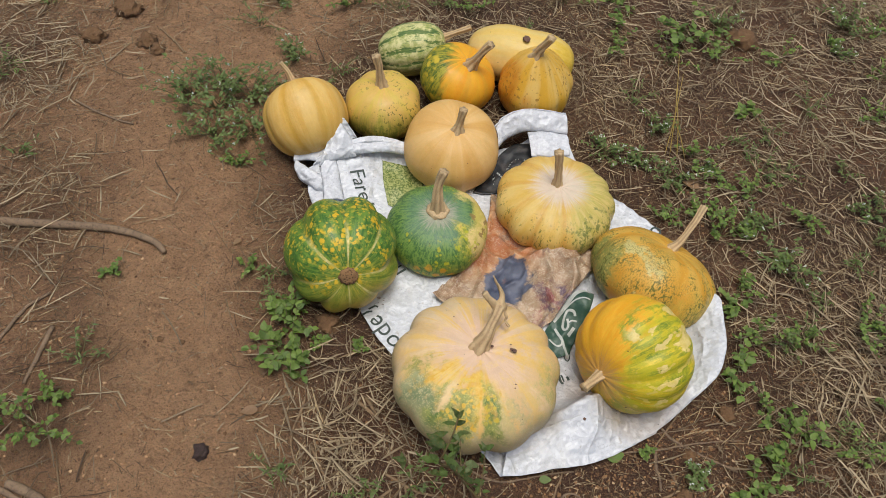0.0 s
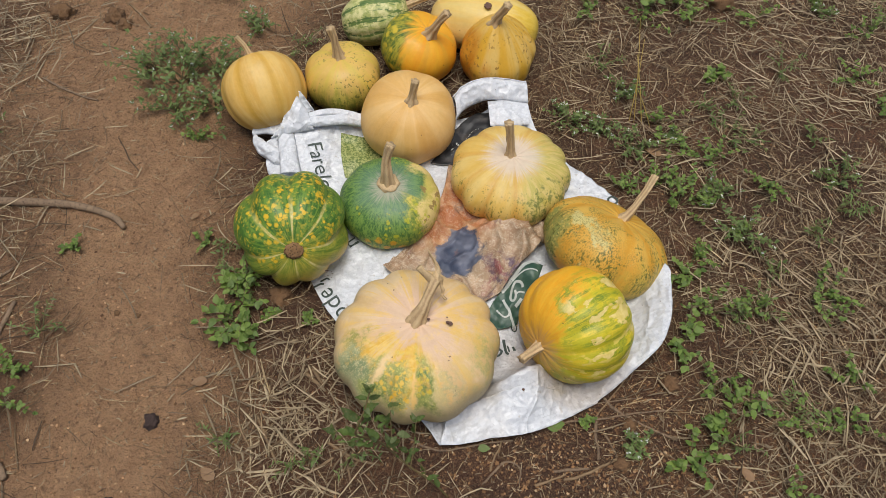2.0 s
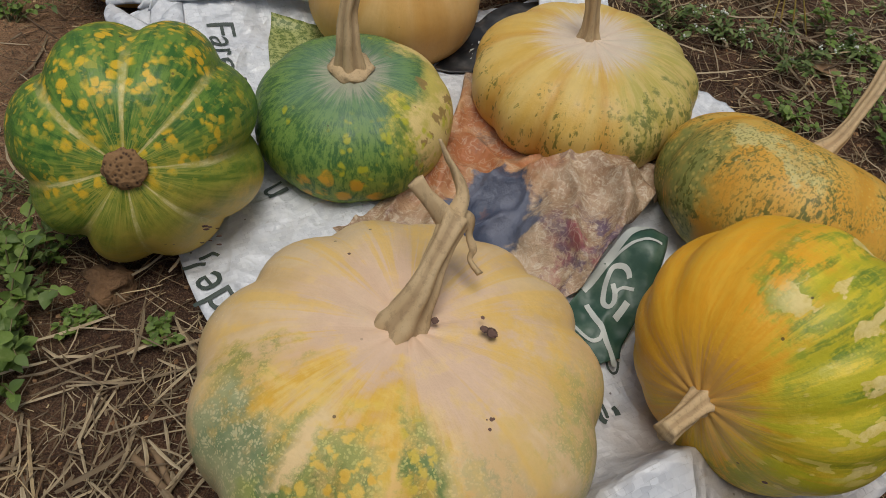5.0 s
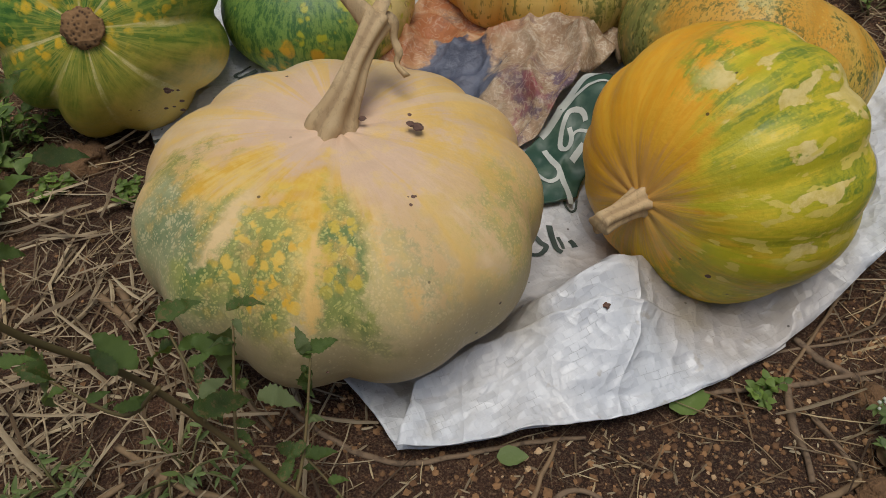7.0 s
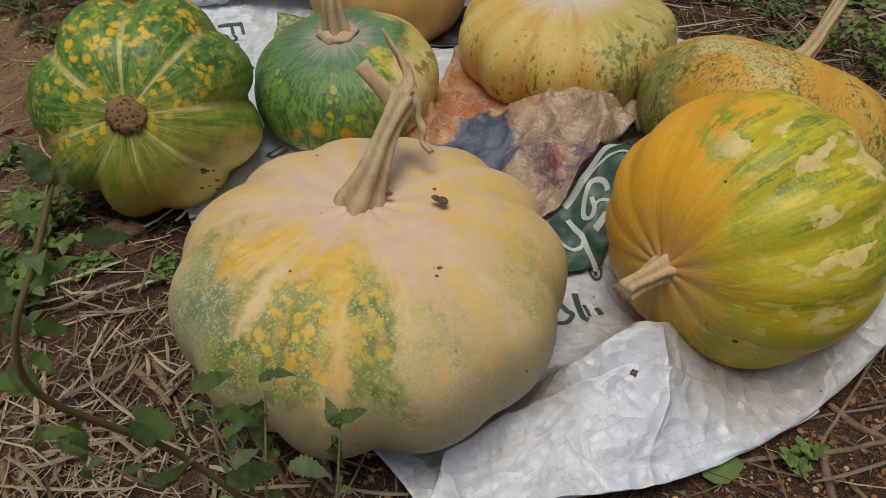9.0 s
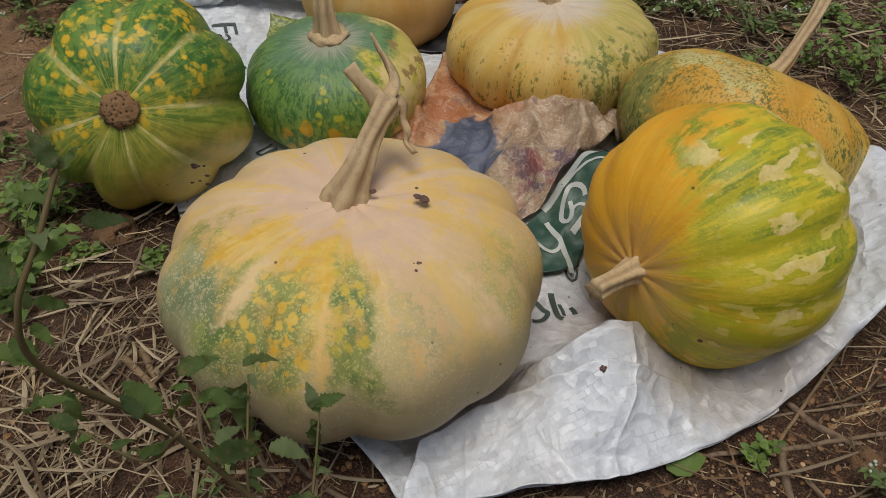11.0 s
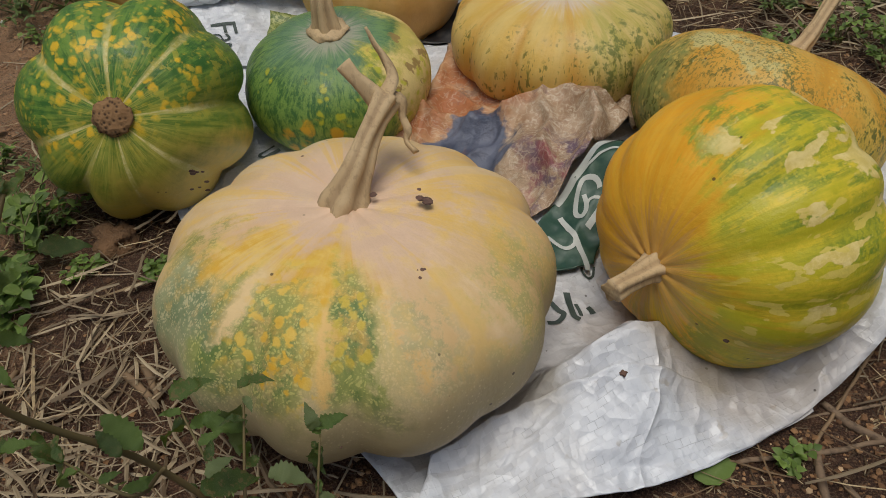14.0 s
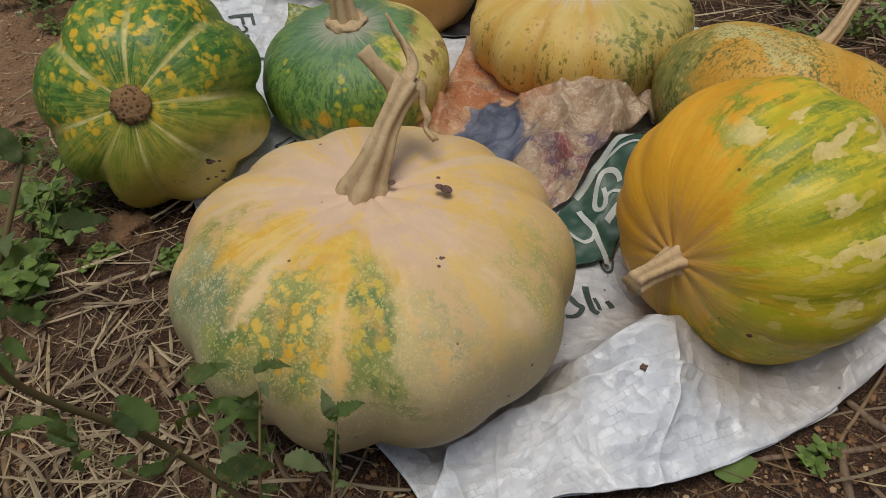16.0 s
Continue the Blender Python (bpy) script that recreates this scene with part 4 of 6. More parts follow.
def white_cloth(name, dirty=0.3):
    m = Mat(name, 0.34)
    turned = m.t.nodes.new("ShaderNodeMapping")
    m.put(turned.inputs["Vector"], m.co)
    turned.inputs["Rotation"].default_value = (0, 0, radians(-36))
    turned.inputs["Scale"].default_value = (1, 1, 0.0)
    turned.inputs["Location"].default_value = (0, 0, 0.001)
    flat = turned.outputs[0]
    b = m.t.nodes.new("ShaderNodeTexBrick")
    m.put(b.inputs["Vector"], flat)
    b.inputs["Scale"].default_value = 1.0
    b.inputs["Brick Width"].default_value, b.inputs["Row Height"].default_value = 0.0066, 0.005
    b.inputs["Mortar Size"].default_value, b.inputs["Bias"].default_value = 0.0002, 0.0
    b.inputs["Color1"].default_value, b.inputs["Color2"].default_value = (0.73, 0.745, 0.78, 1), (0.6, 0.615, 0.655, 1)
    m.put(b.inputs["Mortar"], m.mix(m.ramp(m.noise(70.0, 2), 0.52, 0.66), (0.68, 0.695, 0.735), (0.52, 0.53, 0.56)))
    c = b.outputs["Color"]
    c = m.mix(m.ramp(m.noise(7.0, 5, 0.65), 0.5, 0.78, 0, dirty), c, srgb(176, 158, 134))
    c = m.mix(m.ramp(m.noise(60.0, 3), 0.66, 0.74, 0, 0.5), c, srgb(160, 150, 136))
    # brown stain round the yellow pumpkin's foot, with its shade painted in
    stain_shade = m.ramp(m.math("ADD", m.far((0.35, 0.745, 0.0)), m.math("MULTIPLY", m.noise(12.0, 4), 0.06)), 0.165, 0.10, 0, 0.55)
    c = m.mix(stain_shade, c, srgb(150, 126, 100))
    # weaker brown round the big pumpkin: stain and painted shade together
    stain_shade = m.ramp(m.math("ADD", m.far((0.13, 0.70, 0.0)), m.math("MULTIPLY", m.noise(12.0, 4), 0.06)), 0.19, 0.12, 0, 0.28)
    c = m.mix(stain_shade, c, srgb(150, 126, 100))
    c = m.mix(m.ramp(m.voronoi(38.0), 0.05, 0.03, 0, 0.8), c, srgb(70, 62, 56))
    for p, r in (((0.152, 0.552, 0.01), 0.014), ((0.205, 0.645, 0.03), 0.03), ((0.33, 0.68, 0.01), 0.02)):
        c = m.mix(m.ramp(m.math("ADD", m.far(p), m.math("MULTIPLY", m.noise(60.0, 4, 0.7), 0.02)), r + 0.014, r * 0.6 + 0.006, 0, 0.45), c, srgb(140, 126, 98))
    m.color(c)
    m.rough(m.ramp(m.noise(25.0, 3), 0.3, 0.7, 0.3, 0.5))
    m.b.inputs["Specular IOR Level"].default_value = 0.6
    bent = m.t.nodes.new("ShaderNodeTexNoise")
    m.put(bent.inputs["Vector"], m.co)
    bent.inputs["Scale"].default_value = 18.0
    shift = m.t.nodes.new("ShaderNodeVectorMath")
    shift.operation = "MULTIPLY_ADD"
    m.put(shift.inputs[0], bent.outputs["Color"])
    shift.inputs[1].default_value = (0.05, 0.05, 0.05)
    m.put(shift.inputs[2], m.co)
    facets = m.math("ADD", m.math("MULTIPLY", m.voronoi(20.0, shift.outputs[0]), 3.6), m.math("MULTIPLY", m.voronoi(66.0, shift.outputs[0]), 1.6))
    h = m.math("ADD", facets, m.math("ADD", m.math("MULTIPLY", m.noise(40.0, 4, 0.6), 1.3), m.math("MULTIPLY", b.outputs["Color"], 4.0)))
    ridge = m.math("SUBTRACT", 1.0, m.math("ABSOLUTE", m.math("SUBTRACT", m.math("MULTIPLY", m.noise(11.0, 1.0, 0.4, m.scaled(1, 0.6, 1)), 2.0), 1.0)))
    h = m.math("ADD", h, m.math("MULTIPLY", m.math("POWER", ridge, 14.0), 1.6))
    m.bump(h, 0.6, 0.003)
    return m


cloth = white_cloth("woven_white_sack")
ink = Mat("grey_green_print", 0.6)
ink.color(ink.mix(ink.noise(120.0, 3), srgb(44, 56, 52), srgb(78, 88, 82)))
pale_print = Mat("white_print", 0.5)
pale_print.color(pale_print.mix(pale_print.noise(60.0, 3), srgb(206, 208, 202), srgb(168, 172, 164)))
green_print = Mat("dark_green_print", 0.45)
green_print.color(green_print.mix(green_print.ramp(green_print.noise(50.0, 4), 0.4, 0.7), srgb(46, 76, 62), srgb(82, 104, 88)))
green_print.bump(green_print.noise(60.0, 3), 0.4)
grass_print = Mat("grass_picture_print", 0.5)
grass_print.color(grass_print.mix(grass_print.ramp(grass_print.noise(180.0, 4, 0.7), 0.4, 0.6), srgb(92, 110, 48), srgb(168, 172, 110)))
black_print = Mat("black_print", 0.5)
black_print.color(black_print.mix(black_print.ramp(black_print.noise(40.0, 3), 0.45, 0.7), srgb(40, 40, 42), srgb(84, 80, 78)))

picture = Mat("stained_picture_print", 0.5)
pn = picture.noise(16.0, 5, 0.65)
c = picture.mix(picture.ramp(pn, 0.35, 0.65), srgb(150, 118, 90), srgb(188, 162, 134))
c = picture.mix(picture.ramp(picture.noise(90.0, 5, 0.7, distortion=1.5), 0.5, 0.62, 0, 0.75), c, srgb(206, 190, 166))
wob = picture.math("MULTIPLY", picture.math("SUBTRACT", pn, 0.5), 0.10)
rust = picture.ramp(picture.math("ADD", picture.far((0.065, 1.03, 0.02)), wob), 0.13, 0.075)
c = picture.mix(rust, c, picture.mix(picture.ramp(picture.noise(24.0, 3), 0.4, 0.6), srgb(170, 108, 68), srgb(196, 152, 110)))
blue = picture.ramp(picture.math("ADD", picture.far((0.103, 0.932, 0.02)), wob), 0.056, 0.046)
c = picture.mix(blue, c, picture.mix(picture.ramp(picture.noise(20.0, 3), 0.4, 0.6), srgb(66, 74, 94), srgb(104, 108, 124)))
rose = picture.ramp(picture.math("ADD", picture.far((0.197, 0.88, 0.035)), wob), 0.066, 0.03, 0, 0.85)
c = picture.mix(picture.math("MULTIPLY", picture.ramp(picture.noise(11.0, 3), 0.5, 0.6), picture.ramp(picture.noise(48.0, 4, 0.7), 0.5, 0.58, 0, 0.6)), c, srgb(120, 92, 88))
c = picture.mix(picture.math("MULTIPLY", rose, picture.ramp(picture.noise(44.0, 5, 0.7), 0.42, 0.58)), c, picture.mix(picture.ramp(picture.noise(20.0, 3), 0.42, 0.58), srgb(92, 72, 96), srgb(150, 76, 82)))
scribble = picture.math("ABSOLUTE", picture.math("SUBTRACT", picture.noise(70.0, 2, 0.5, distortion=1.2), 0.5))
c = picture.mix(picture.math("MULTIPLY", picture.ramp(scribble, 0.04, 0.008, 0, 0.26), picture.ramp(blue, 1.0, 0.0)), c, srgb(222, 208, 184))
picture.color(c)
picture.bump(picture.math("ADD", picture.noise(60.0, 5, 0.7), picture.math("MULTIPLY", picture.voronoi(30.0, None), 1.2)), 0.8, 0.005)


def sheet_part(name, mat, parent, bottom, top, left, right, nu, nv, height, label="", thick=0.0012, origin=(0, 0, 0)):
    pts, faces = coons(bottom, top, left, right, nu, nv)
    o = Vector(origin)
    ob = mesh_ob(name, [Vector((x, y, height(x, y, u, v))) - o for x, y, u, v in pts], faces, mat, parent, label)
    s = ob.modifiers.new("thickness", "SOLIDIFY")
    s.thickness, s.offset = thick, -1.0
    return ob


sack = new("sack")
tagged(sack, "flattened white woven feed sack with faded print, creased and dirty", "sack")
BOT = [(0.136, 0.537), (0.21, 0.562), (0.30, 0.599), (0.36, 0.636), (0.41, 0.678), (0.457, 0.727), (0.502, 0.782), (0.519, 0.86), (0.514, 0.942)]
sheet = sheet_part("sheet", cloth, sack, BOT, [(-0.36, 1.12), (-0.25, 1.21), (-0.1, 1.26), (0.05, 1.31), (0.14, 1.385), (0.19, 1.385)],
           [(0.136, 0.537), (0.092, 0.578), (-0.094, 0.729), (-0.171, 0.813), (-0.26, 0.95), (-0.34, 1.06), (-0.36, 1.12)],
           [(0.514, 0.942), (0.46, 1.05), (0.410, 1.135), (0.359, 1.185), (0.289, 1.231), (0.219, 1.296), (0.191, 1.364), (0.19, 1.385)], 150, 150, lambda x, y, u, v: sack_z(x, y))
sheet_part("upper_layer", cloth, sack, [(0.137, 0.531), (0.21, 0.556), (0.30, 0.594), (0.405, 0.671)], [(0.141, 0.577), (0.184, 0.619), (0.30, 0.668), (0.40, 0.69)],
           [(0.137, 0.531), (0.141, 0.577)], [(0.405, 0.671), (0.404, 0.677), (0.402, 0.68), (0.40, 0.69)], 80, 50,
           lambda x, y, u, v: sack_z(x, y) + (0.007 + 0.007 * step(1.0, 0.6, v)) * step(0.85, 0.45, u) + 0.008 * step(0.14, 0.0, u) + 0.014 * step(0.7, 1.0, v) * step(0.5, 0.2, u) - 0.004 * step(0.65, 0.9, u))


def panel(u, x, y):
    return 0.0035 + 0.02 * max(0.0, crease(x, y, 9, 2.0)) ** 3 + 0.012 * crease(x, y, 22, 6.0) ** 2 + 0.034 * step(0.085, 0.05, math.hypot(x - 0.205, (y - 0.95) * 0.85) + 0.02 * bumps(x, y, 16, 2.0)) + 0.012 * bell(x, y, 0.14, 0.985, 0.03, 0.02)


sheet_part("picture_panel", picture, sack, [(-0.04, 0.87), (0.06, 0.83), (0.14, 0.81), (0.198, 0.855)], [(0.04, 1.17), (0.12, 1.12), (0.2, 1.1), (0.30, 1.06)],
           [(-0.04, 0.87), (0.0, 0.95), (0.04, 1.06), (0.04, 1.17)], [(0.198, 0.855), (0.216, 0.888), (0.245, 0.945), (0.30, 1.06)], 90, 90,
           lambda x, y, u, v: sack_z(x, y) + panel(u, x, y), "stained brown picture print")
band_h = lambda x, y, u=0, v=0: sack_z(x, y) + 0.005 + 0.054 * bell(x, y, 0.25, 0.90, 0.05, 0.05) + 0.004 * crease(x, y, 22, 3.0)
green_band = sheet_part("green_band", green_print, sack, [(0.165, 0.772), (0.19, 0.777), (0.2186, 0.7867), (0.2395, 0.7985)], [(0.198, 0.858), (0.2145, 0.878), (0.224, 0.896), (0.24, 0.917), (0.272, 0.92)],
           [(0.165, 0.772), (0.178, 0.81), (0.189, 0.838), (0.198, 0.858)], [(0.2395, 0.7985), (0.241, 0.8115), (0.2465, 0.826), (0.26, 0.86), (0.272, 0.92)], 36, 48, band_h, "dark green print band")


def stroke(name, pts, width, mat, parent, height, n=28):
    """A printed stroke that lies on the cloth."""
    path = smooth_path([(x, y, 0) for x, y in pts], n)
    verts, faces = [], []
    for i, p in enumerate(path):
        d = (path[min(i + 1, n - 1)] - path[max(i - 1, 0)]).normalized()
        s = Vector((-d.y, d.x, 0)) * width / 2
        for q in (p + s, p - s):
            verts.append((q.x, q.y, height(q.x, q.y) + 0.0009))
    faces = [(2 * i, 2 * i + 1, 2 * i + 3, 2 * i + 2) for i in range(n - 1)]
    return mesh_ob(name, verts, faces, mat, parent)


stroke("band_edging", [(0.2, 0.857), (0.208, 0.867), (0.2155, 0.878), (0.2235, 0.892), (0.234, 0.907), (0.246, 0.915), (0.262, 0.917)], 0.008, pale_print, green_band, band_h)
for pts, width in (([(0.2135, 0.870), (0.2225, 0.882), (0.2343, 0.892), (0.249, 0.8965), (0.262, 0.896)], 0.003),
                   ([(0.2385, 0.866), (0.2364, 0.8714), (0.2308, 0.8749), (0.2229, 0.8739), (0.2192, 0.864), (0.2184, 0.8528), (0.2193, 0.8449), (0.2238, 0.8405), (0.2276, 0.8441), (0.2278, 0.8526), (0.2248, 0.8609)], 0.0042),
                   ([(0.2279, 0.8513), (0.2306, 0.8562), (0.2368, 0.8584), (0.244, 0.858)], 0.0028),
                   ([(0.2051, 0.8434), (0.2133, 0.8301), (0.2205, 0.8209), (0.2259, 0.8093), (0.2316, 0.7986), (0.2351, 0.7894)], 0.005),
                   ([(0.196, 0.818), (0.2058, 0.8112), (0.214, 0.8082), (0.2204, 0.8122), (0.2216, 0.8201)], 0.0036),
                   ([(0.231, 0.831), (0.2356, 0.8384), (0.24, 0.847)], 0.006)):
    stroke("print_stroke", pts, width, pale_print, green_band, band_h, 40)
flat_h = lambda x, y: sack_z(x, y)
for pts, width in (([(0.2290, 0.797), (0.2312, 0.7905), (0.2355, 0.7872), (0.2395, 0.7905), (0.2397, 0.7987)], 0.0022),
                   ([(0.2184, 0.7652), (0.2205, 0.757), (0.2235, 0.748), (0.2272, 0.7386), (0.2322, 0.7365)], 0.0058),
                   ([(0.227, 0.7547), (0.2305, 0.748), (0.233, 0.7417)], 0.0034),
                   ([(0.2375, 0.755), (0.2405, 0.7525), (0.2426, 0.7481)], 0.0052),
                   ([(0.204, 0.752), (0.213, 0.7426), (0.2183, 0.7385), (0.2143, 0.7288), (0.206, 0.725)], 0.0046),
                   ([(-0.166, 0.805), (-0.157, 0.815), (-0.149, 0.817)], 0.0045),
                   ([(-0.158, 0.822), (-0.147, 0.829), (-0.14, 0.828)], 0.004),
                   ([(-0.06, 0.735), (-0.069, 0.731), (-0.076, 0.722)], 0.005)):
    stroke("print_stroke", pts, width, ink, sheet, flat_h)


def lettering(word, x, y, angle, size, height):
    """A printed word laid onto the cloth."""
    cu = bpy.data.curves.new("lettering", "FONT")
    cu.body, cu.size, cu.resolution_u = word, size, 3
    tmp = bpy.data.objects.new("lettering", cu)
    me = bpy.data.meshes.new_from_object(tmp)
    bpy.data.objects.remove(tmp)
    bm = bmesh.new()
    bm.from_mesh(me)
    bmesh.ops.triangulate(bm, faces=bm.faces)
    bmesh.ops.subdivide_edges(bm, edges=[e for e in bm.edges if e.calc_length() > 0.012], cuts=2)
    ca, sa = math.cos(radians(angle)), math.sin(radians(angle))
    for v in bm.verts:
        px, py = x + ca * v.co.x - sa * v.co.y, y + sa * v.co.x + ca * v.co.y
        v.co = (px, py, height(px, py) + 0.0014)
    bmesh.ops.recalc_face_normals(bm, faces=bm.faces)
    bm.to_mesh(me)
    bm.free()
    me.materials.append(ink.m)
    ob = new("lettering", me)
    ob.parent = sheet
    ob["label"] = "dark printed lettering"


lettering("Farelo", -0.273, 1.140, -61, 0.046, flat_h)
lettering("de", -0.0985, 0.777, 138, 0.052, flat_h)
lettering("o", -0.077, 0.756, 138, 0.052, flat_h)
lettering("u", -0.135, 0.925, -42, 0.05, flat_h)
lettering("o", 0.385, 1.135, -42, 0.05, flat_h)
sheet_part("grass_print", grass_print, sack, [(-0.175, 1.085), (-0.15, 1.08), (-0.125, 1.08), (-0.11, 1.08)], [(-0.21, 1.19), (-0.18, 1.195), (-0.15, 1.2), (-0.11, 1.2)],
           [(-0.175, 1.085), (-0.19, 1.12), (-0.2, 1.15), (-0.21, 1.19)], [(-0.11, 1.08), (-0.11, 1.12), (-0.11, 1.16), (-0.11, 1.2)], 20, 24, lambda x, y, u, v: sack_z(x, y) + 0.003, "green grass picture print")
black_sheet = sheet_part("black_print", black_print, sack, [(0.0, 1.16), (0.04, 1.165), (0.08, 1.19), (0.13, 1.20)], [(0.035, 1.27), (0.06, 1.31), (0.08, 1.33), (0.11, 1.335)],
           [(0.0, 1.16), (0.01, 1.2), (0.02, 1.24), (0.035, 1.27)], [(0.13, 1.20), (0.125, 1.25), (0.12, 1.29), (0.11, 1.335)], 20, 24, lambda x, y, u, v: sack_z(x, y) + 0.004, "black print")
stroke("print_stroke", [(0.068, 1.225), (0.07, 1.262), (0.1, 1.285), (0.108, 1.255), (0.085, 1.228)], 0.0045, pale_print, black_sheet, lambda x, y: sack_z(x, y) + 0.003)
stroke("print_stroke", [(0.04, 1.195), (0.042, 1.23), (0.06, 1.215), (0.072, 1.205)], 0.0045, pale_print, black_sheet, lambda x, y: sack_z(x, y) + 0.003)


def flap(name, lower, upper, bulge, seed, label="folded white hem", rough=0.004, nu=60, nv=18):
    """A stiff folded strip of sack between two edges, bowed outwards and finely creased."""
    a, b = smooth_path(lower, nu + 1), smooth_path(upper, nu + 1)
    verts = []
    for j in range(nv + 1):
        v = j / nv
        for i in range(nu + 1):
            d = a[min(i + 1, nu)] - a[max(i - 1, 0)]
            out = d.cross(b[i] - a[i]).normalized()
            p = a[i].lerp(b[i], v)
            k = bulge * (1 - (2 * v - 1) ** 4) + rough * (crease(p.x + p.z, p.y + p.z, 13, seed) - 0.5) + 0.4 * rough * (crease(p.x, p.y + p.z * 2, 42, seed + 2) - 0.5)
            verts.append(p + out * k)
    faces = [(j * (nu + 1) + i, j * (nu + 1) + i + 1, (j + 1) * (nu + 1) + i + 1, (j + 1) * (nu + 1) + i) for j in range(nv) for i in range(nu)]
    ob = mesh_ob(name, verts, faces, cloth, sack, label)
    s = ob.modifiers.new("thickness", "SOLIDIFY")
    s.thickness, s.offset = 0.0025, -1.0
    return ob


flap("folded_hem", [(0.036, 1.27, 0.03), (0.05, 1.30, 0.036), (0.093, 1.335, 0.04), (0.14, 1.345, 0.04), (0.189, 1.352, 0.034)],
     [(0.022, 1.31, 0.06), (0.04, 1.338, 0.07), (0.08, 1.368, 0.074), (0.13, 1.378, 0.072), (0.178, 1.386, 0.066)], 0.008, 3.0)
flap("folded_hem", [(0.022, 1.318, 0.02), (0.04, 1.345, 0.025), (0.08, 1.372, 0.025), (0.13, 1.384, 0.022), (0.182, 1.392, 0.02)],
     [(0.022, 1.312, 0.06), (0.04, 1.34, 0.07), (0.08, 1.37, 0.074), (0.13, 1.38, 0.072), (0.178, 1.388, 0.066)], -0.002, 4.0)
flap("hem_flap", [(0.115, 1.27, 0.03), (0.155, 1.275, 0.034), (0.20, 1.295, 0.026)], [(0.098, 1.338, 0.036), (0.14, 1.345, 0.04), (0.188, 1.352, 0.034)], 0.006, 5.0, "grey-white inner flap")
flap("hem_flap", [(-0.335, 1.125, 0.036), (-0.31, 1.145, 0.042), (-0.262, 1.166, 0.045)], [(-0.325, 1.205, 0.088), (-0.312, 1.214, 0.094), (-0.285, 1.2, 0.07)], 0.006, 13.0, "crumpled white flap", 0.01)
flap("hem_flap", [(-0.318, 1.205, 0.085), (-0.305, 1.203, 0.082), (-0.29, 1.195, 0.06)], [(-0.306, 1.221, 0.098), (-0.298, 1.218, 0.093), (-0.272, 1.206, 0.06)], -0.003, 17.0, "crumpled white flap", 0.006)
flap("folded_hem", [(-0.35, 1.13, 0.034), (-0.3, 1.158, 0.042), (-0.25, 1.178, 0.045), (-0.2, 1.195, 0.042), (-0.12, 1.21, 0.03)],
     [(-0.34, 1.15, 0.05), (-0.3, 1.176, 0.056), (-0.25, 1.198, 0.06), (-0.2, 1.215, 0.055), (-0.12, 1.226, 0.04)], 0.005, 11.0, rough=0.008)
flap("folded_hem", [(-0.30, 1.176, 0.052), (-0.25, 1.196, 0.057), (-0.2, 1.212, 0.053), (-0.12, 1.224, 0.038)],
     [(-0.295, 1.19, 0.058), (-0.25, 1.212, 0.064), (-0.2, 1.228, 0.056), (-0.12, 1.238, 0.036)], 0.005, 12.0, rough=0.006)
flap("folded_hem", [(-0.372, 1.105, 0.006), (-0.345, 1.09, 0.008), (-0.305, 1.075, 0.01)], [(-0.392, 1.14, 0.03), (-0.362, 1.122, 0.034), (-0.315, 1.105, 0.03)], 0.008, 7.0, rough=0.007)
flap("folded_hem", [(-0.394, 1.138, 0.022), (-0.372, 1.142, 0.03), (-0.335, 1.14, 0.036)], [(-0.396, 1.156, 0.026), (-0.365, 1.168, 0.04), (-0.325, 1.172, 0.05)], 0.007, 9.0, rough=0.008)
flap("hem_flap", [(-0.305, 1.05, 0.02), (-0.318, 1.09, 0.03), (-0.338, 1.145, 0.04)], [(-0.265, 1.06, 0.018), (-0.283, 1.1, 0.024), (-0.305, 1.15, 0.036)], -0.006, 15.0, "crumpled white flap", 0.005)

# ---------------------------------------------------------------- litter on the soil
SACK_POLY = [(0.139, 0.537), (0.31, 0.597), (0.414, 0.675), (0.51, 0.82), (0.525, 0.955), (0.392, 1.143), (0.289, 1.231), (0.19, 1.37), (0.05, 1.31), (-0.25, 1.21), (-0.37, 1.12), (-0.26, 0.95), (-0.094, 0.736)]


def inside(x, y, poly):
    hit = False
    for i in range(len(poly)):
        (ax, ay), (bx, by) = poly[i], poly[i - 1]
        if (ay > y) != (by > y) and x < (bx - ax) * (y - ay) / (by - ay) + ax:
            hit = not hit
    return hit


def litter(rnd, keep):
    """A spot among the litter, thinned by keep(x, y)."""
    while True:
        x, y = rnd.uniform(-1.6, 1.5), rnd.uniform(0.2, 2.5)
        if rnd.random() < keep(x, y) and not inside(x, y, SACK_POLY):
            return x, y


def straw_keep(x, y):
    k = 0.35 + 0.9 * max(0.0, bumps(x, y, 2.2, 11.0)) + 0.4 * bumps(x, y, 6.0, 13.0)
    k += 0.5 * bell(x, y, 0.85, 0.85, 0.3, 0.4) + 0.3 * bell(x, y, -0.95, 1.0, 0.25, 0.3) + 0.4 * bell(x, y, -0.5, 1.55, 0.4, 0.2)
    return max(0.03, k * (1 - 0.93 * bare(x, y)) * (1 - 0.65 * bell(x, y, -0.2, 0.74, 0.13, 0.13)) * (1 - 0.45 * bell(x, y, -0.12, 0.57, 0.16, 0.13)) * (1 - 0.75 * bell(x, y, 0.3, 0.5, 0.16, 0.12)))


